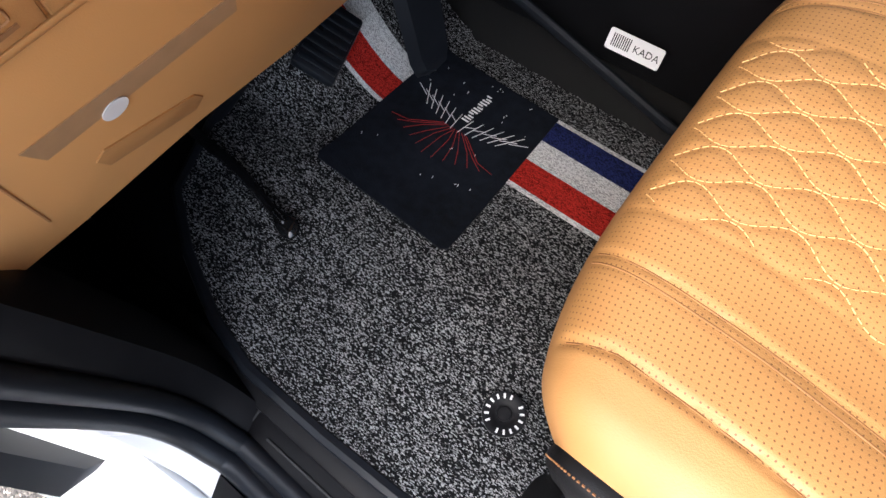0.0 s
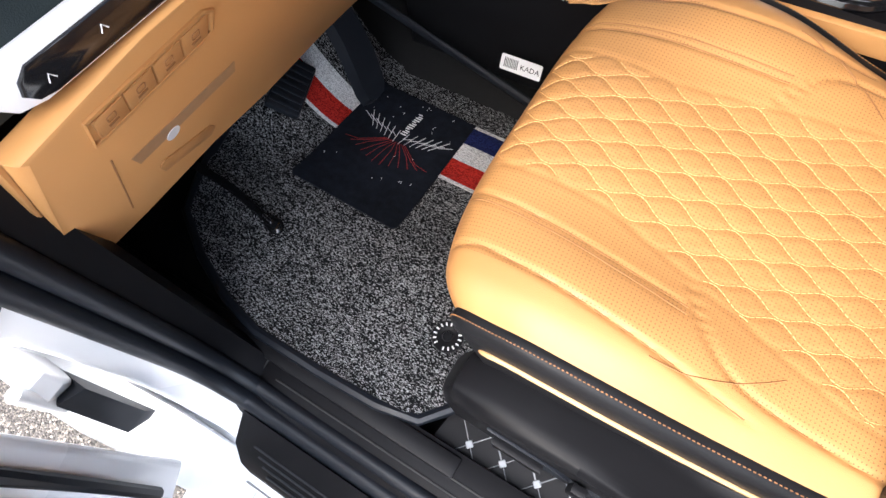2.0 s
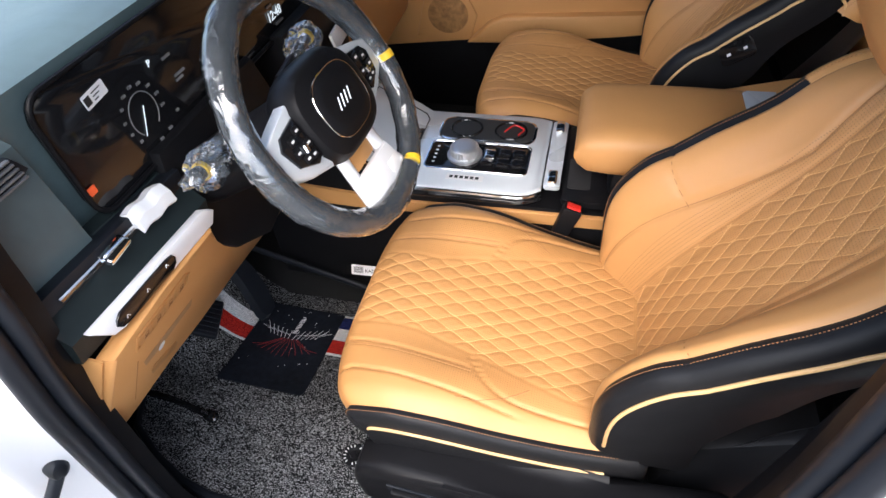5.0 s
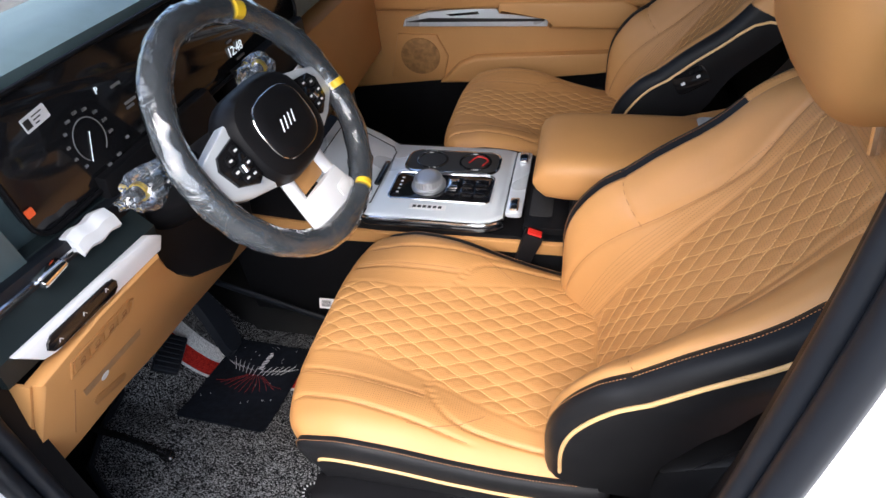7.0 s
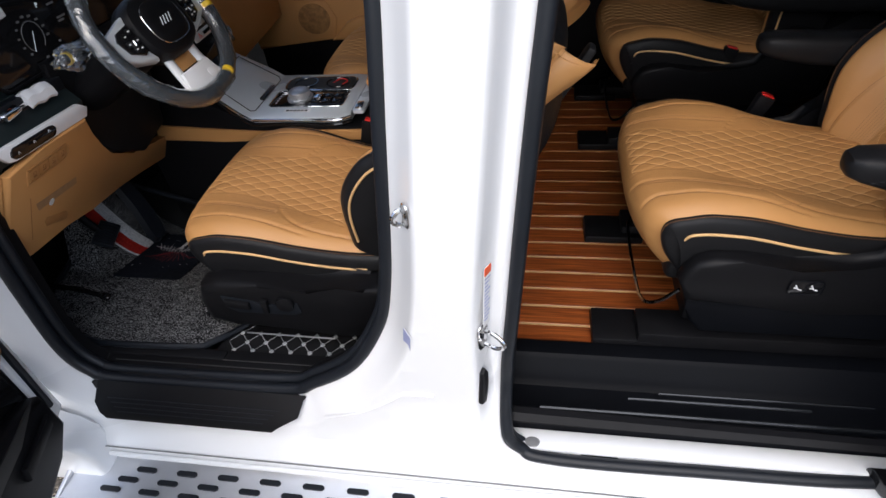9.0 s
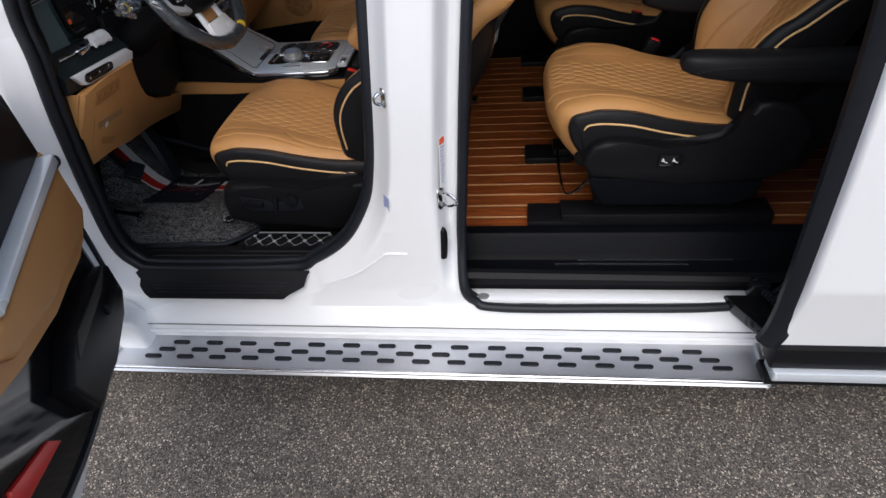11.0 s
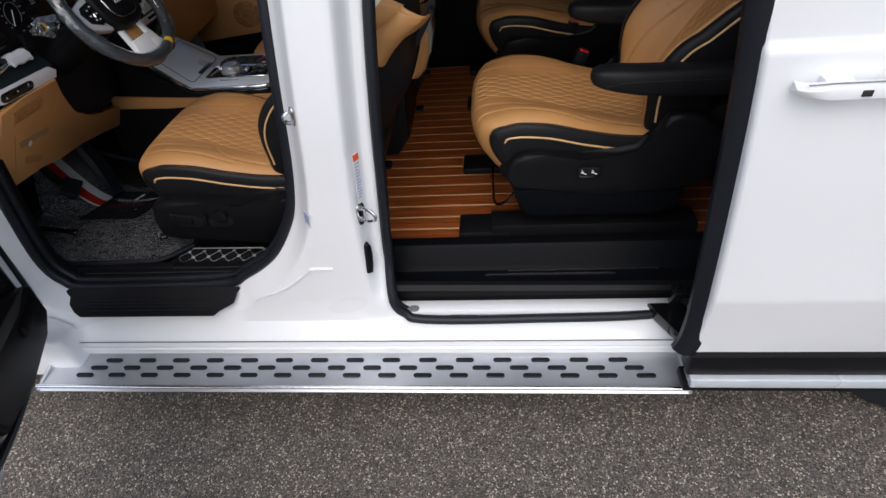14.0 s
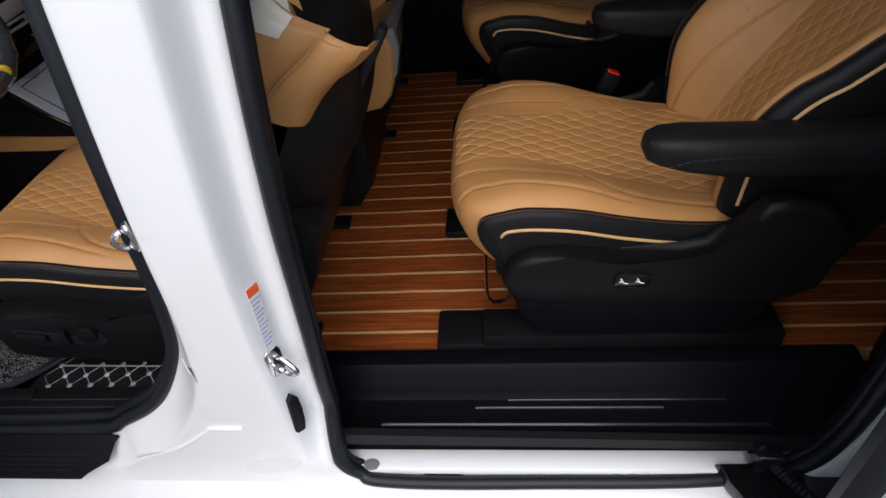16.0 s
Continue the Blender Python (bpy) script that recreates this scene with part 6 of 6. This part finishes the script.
part("handle_foot", box(1.92, 1.96, yh - 0.025, yh + 0.004, 1.112, 1.145, 0.004), M_WHITE, dh)
part("lock_cap", box(1.706, 1.722, yh - 0.0455, yh - 0.041, 1.123, 1.134, 0.001), M_INK_SHADE, dh, "small black sensor square")
part("handle_cup", loft([[(1.82 + 0.075 * q * math.cos(a), yh - 0.0015 + 0.001 * (1 - q), 1.125 + 0.048 * q * math.sin(a)) for a in angles[::3]] for q in (1.0, 0.9, 0.6)]), M_WHITE, dh)
ba_ = thing("roller_carriage", "black roller arm carrying the sliding door", "bracket")
part("arm", slab([(1.545, -0.125), (1.56, -0.165), (1.60, -0.24), (1.66, -0.33), (1.80, -0.33), (1.80, -0.12)], "z", 0.338, 0.372, 0.006), M_GLOSS, ba_, "gloss black arm")
part("arm_post", box(1.60, 1.65, -0.15, -0.11, 0.37, 0.43, 0.008), M_GLOSS, ba_)
hose = spline([(1.612, -0.118, 0.425), (1.64, -0.15, 0.400), (1.68, -0.19, 0.385), (1.74, -0.24, 0.380), (1.84, -0.27, 0.380)], 14)
part("cable_hose", tube(hose, [0.0125 if i % 2 else 0.0098 for i in range(len(hose))], 10), M_RUB, ba_, "ribbed black cable hose")

# ---- front door ----
A_, D_, N_ = Vector((-0.19, -0.25, 0)), Vector((0.44, -0.898, 0)).normalized(), Vector((0.898, 0.44, 0)).normalized()
DOORM = Matrix(((D_.x, -N_.x, 0, A_.x), (D_.y, -N_.y, 0, A_.y), (0, 0, 1, 0), (0, 0, 0, 1)))
fd = thing("front_door", "white front door with tan and black trim standing wide open", "door")
fd.matrix_basis = DOORM
low = [(-0.112, 0.56), (-0.092, 0.505), (-0.045, 0.468), (0.045, 0.440), (0.15, 0.437), (0.30, 0.448), (0.45, 0.474), (0.60, 0.515), (0.75, 0.572), (0.86, 0.64), (0.93, 0.73), (0.96, 0.90)]
low = [(float(p[0]) if p[0] > 0.05 else 0.05 - 0.32 * (0.05 - float(p[0])), float(p[1])) for p in spline(low, 5)]
outl = [(-0.004, 1.02), (-0.004, 0.75)] + low + [(0.97, 1.02)]
part("inner_frame", slab(outl, "y", 0.012, 0.06, 0.014, 3), M_GLOSS, fd, "gloss black inner door frame")
part("edge_seal", tube([(x + 0.012, 0.012, z + 0.012) for x, z in low], 0.009, 8, up=(0, 1, 0)), M_RUB, fd)
wout = [(-0.058, 1.05), (-0.058, 0.75), (-0.055, 0.56)] + [(x - 0.004 + 0.02 * (x > 0.3), z - 0.030 - 0.055 * sstep(0.3, 0.6, x)) for x, z in low] + [(1.0, 0.9), (1.0, 1.05)]
part("outer_skin", slab(wout, "y", 0.055, 0.125, 0.016, 3), M_WHITE, fd, "white painted door shell")
tanl = [(0.002, 0.945), (0.0, 0.85), (-0.002, 0.765), (0.010, 0.735), (0.06, 0.726), (0.15, 0.722), (0.39, 0.752), (0.59, 0.815), (0.80, 0.89), (0.93, 0.945)]
part("trim_panel", slab(tanl, "y", -0.028, 0.02, 0.012, 3), M_TANP, fd, "tan door trim panel")
part("trim_bolster", slab([(0.03, 0.78), (0.10, 0.775), (0.40, 0.80), (0.62, 0.86), (0.70, 0.925), (0.035, 0.925)], "y", -0.055, -0.02, 0.02, 3), M_TANP, fd)
part("pull_trim", slab([(0.04, 0.922), (0.10, 0.930), (0.60, 0.935), (0.60, 0.955), (0.05, 0.952)], "y", -0.064, -0.02, 0.008), M_SILVER, fd, "silver pull trim")
part("upper_trim", slab([(0.02, 0.945), (0.95, 0.945), (0.95, 1.20), (0.10, 1.20), (0.03, 1.05)], "y", -0.03, 0.05, 0.015), M_BPL, fd, "black upper door trim")
pk = part("map_pocket", slab([(0.02, 0.60), (0.02, 0.50), (0.10, 0.475), (0.30, 0.49), (0.48, 0.54), (0.52, 0.66), (0.40, 0.70), (0.15, 0.66)], "y", -0.03, 0.02, 0.014, 3), M_BPL, fd, "black map pocket")
# black plate on the solid pocket paints the shade inside its opening
part("pocket_mouth_shade", slab([(0.05, 0.625), (0.14, 0.64), (0.38, 0.685), (0.44, 0.66), (0.16, 0.615)], "y", -0.032, -0.028, 0.001), M_INK_SHADE, pk)
part("pocket_rib", slab([(0.06, 0.58), (0.20, 0.60), (0.21, 0.575), (0.07, 0.555)], "y", -0.042, -0.028, 0.004), M_BPL, pk)
part("reflector", slab([(0.60, 0.612), (0.63, 0.655), (0.775, 0.725), (0.80, 0.700), (0.77, 0.675)], "y", 0.004, 0.016, 0.004), M_RED, fd, "red safety reflector")
part("front_end", slab([(-0.062, 0.47), (-0.062, 1.10), (-0.006, 1.10), (-0.006, 0.47)], "y", 0.004, 0.118, 0.012, 3), M_WHITE, fd, "white painted hinge edge")
part("hinge_seal", tube(spline([(-0.020, 0.002, 0.52), (-0.026, 0.0, 0.70), (-0.028, 0.0, 0.90), (-0.020, 0.0, 1.08)], 5), 0.008, 8), M_RUB, fd, "black rubber seal")
hg = thing("door_check_strap", "black rubber cable boot between pillar and door", "cable boot", (0, 0, 0))
part("boot", tube(spline([(-0.270, -0.116, 0.842), (-0.272, -0.138, 0.824), (-0.278, -0.165, 0.802), (-0.285, -0.190, 0.783), (-0.296, -0.212, 0.758)], 6), 0.0105, 10, flat=0.75), M_RUB, hg)
part("collar", loft([[(-0.282 + o, -0.112 - 0.3 * o + 0.016 * k * math.cos(a), 0.845 + 0.018 * k * math.sin(a)) for a in angles[::4]] for o, k in ((0, 1.0), (0.012, 1.0), (0.02, 0.8), (0.023, 0.4))]), M_RUB, hg)
for z in (0.62, 0.95):
    h_ = part("hinge_leaf", slab([(-0.41, z - 0.030), (-0.372, z - 0.034), (-0.345, z - 0.024), (-0.335, z), (-0.345, z + 0.026), (-0.41, z + 0.036)], "y", -0.207, -0.172, 0.008, 3), M_WHITE, van)
    part("hinge_pin", tube([(-0.345, -0.207, z - 0.04), (-0.345, -0.207, z + 0.04)], 0.010, 12), M_WHITE, h_)
# front wing ahead of the doorway, and the rear wheel
part("front_wing", box(-1.3, -0.40, -0.215, -0.12, 0.20, 1.05, 0.02, 3), M_WHITE, van, "white front wing edge")
part("wing_skirt", slab([(-1.3, 0.19), (-1.3, 0.50), (-0.46, 0.50), (-0.40, 0.44), (-0.33, 0.395), (-0.26, 0.365), (-0.215, 0.345), (-0.195, 0.30), (-0.195, 0.19)], "y", -0.252, -0.165, 0.018, 4), M_WHITE, van, "white lower wing")
# solid black wedge added for the shadow between door and jamb
hr = loft([[(-0.372, -0.172, 0.60), (-0.316, -0.172, 0.452), (-0.30, -0.172, 0.50), (-0.322, -0.172, 0.60)], [(-0.370, -0.186, 0.592), (-0.316, -0.186, 0.452), (-0.300, -0.205, 0.500), (-0.330, -0.203, 0.610)]])
bmesh.ops.recalc_face_normals(hr, faces=hr.faces)
part("hinge_gap_shade", hr, M_RUB, van, "black block standing for the shade in the lower hinge gap")
rw = thing("rear_wheel", "black rear tyre on a dark alloy rim", "wheel", (2.37, -0.235, 0.345))
prof_t = [(0.245, 0.02), (0.262, -0.004), (0.300, -0.012), (0.330, -0.004), (0.345, 0.02), (0.346, 0.10), (0.346, 0.18), (0.335, 0.215), (0.25, 0.22)]
part("tyre", loft([[(r * math.cos(a), y, r * math.sin(a)) for r, y in prof_t] for a in angles], True, False, True), M_RUB, rw, "black tyre")
rm = part("rim", loft([[(r * math.cos(a), y, r * math.sin(a)) for r, y in ((0.247, 0.02), (0.247, 0.012), (0.235, 0.010), (0.228, 0.03), (0.20, 0.12), (0.05, 0.12))] for a in angles], False, False, True), M_ALU, rw, "alloy rim")
for k in range(10):
    a = 2 * math.pi * k / 10
    part("rim_spoke", tube([(0.05 * math.cos(a), 0.05, 0.05 * math.sin(a)), (0.232 * math.cos(a), 0.03, 0.232 * math.sin(a))], 0.016, 8, up=(0, 1, 0)), M_ALU, rm)

# bonnet and front that close the van ahead of the windscreen
part("bonnet", loft([[(x, 0.79 + w * q, z - 0.06 * q * q) for q in np.linspace(-1, 1, 13)] + [(x, 0.79 + w * q, z - 0.30) for q in np.linspace(1, -1, 13)] for x, w, z in ((-1.0, 0.93, 1.10), (-1.2, 0.93, 1.06), (-1.5, 0.90, 1.00), (-1.72, 0.84, 0.92), (-1.80, 0.78, 0.82))]), M_WHITE, van, "white bonnet")
part("front_bumper", loft([[(x, 0.79 + w * q, z) for q in (-1, -0.5, 0, 0.5, 1)] + [(x + 0.3, 0.79 + w * q, z) for q in (1, -1)] for x, w, z in ((-1.74, 0.86, 0.22), (-1.84, 0.88, 0.35), (-1.88, 0.88, 0.55), (-1.84, 0.86, 0.72), (-1.79, 0.82, 0.84))]), M_WHITE, van, "white front bumper")
part("far_wing", box(-1.7, -0.55, 1.66, 1.76, 0.30, 1.06, 0.03, 3), M_WHITE, van)
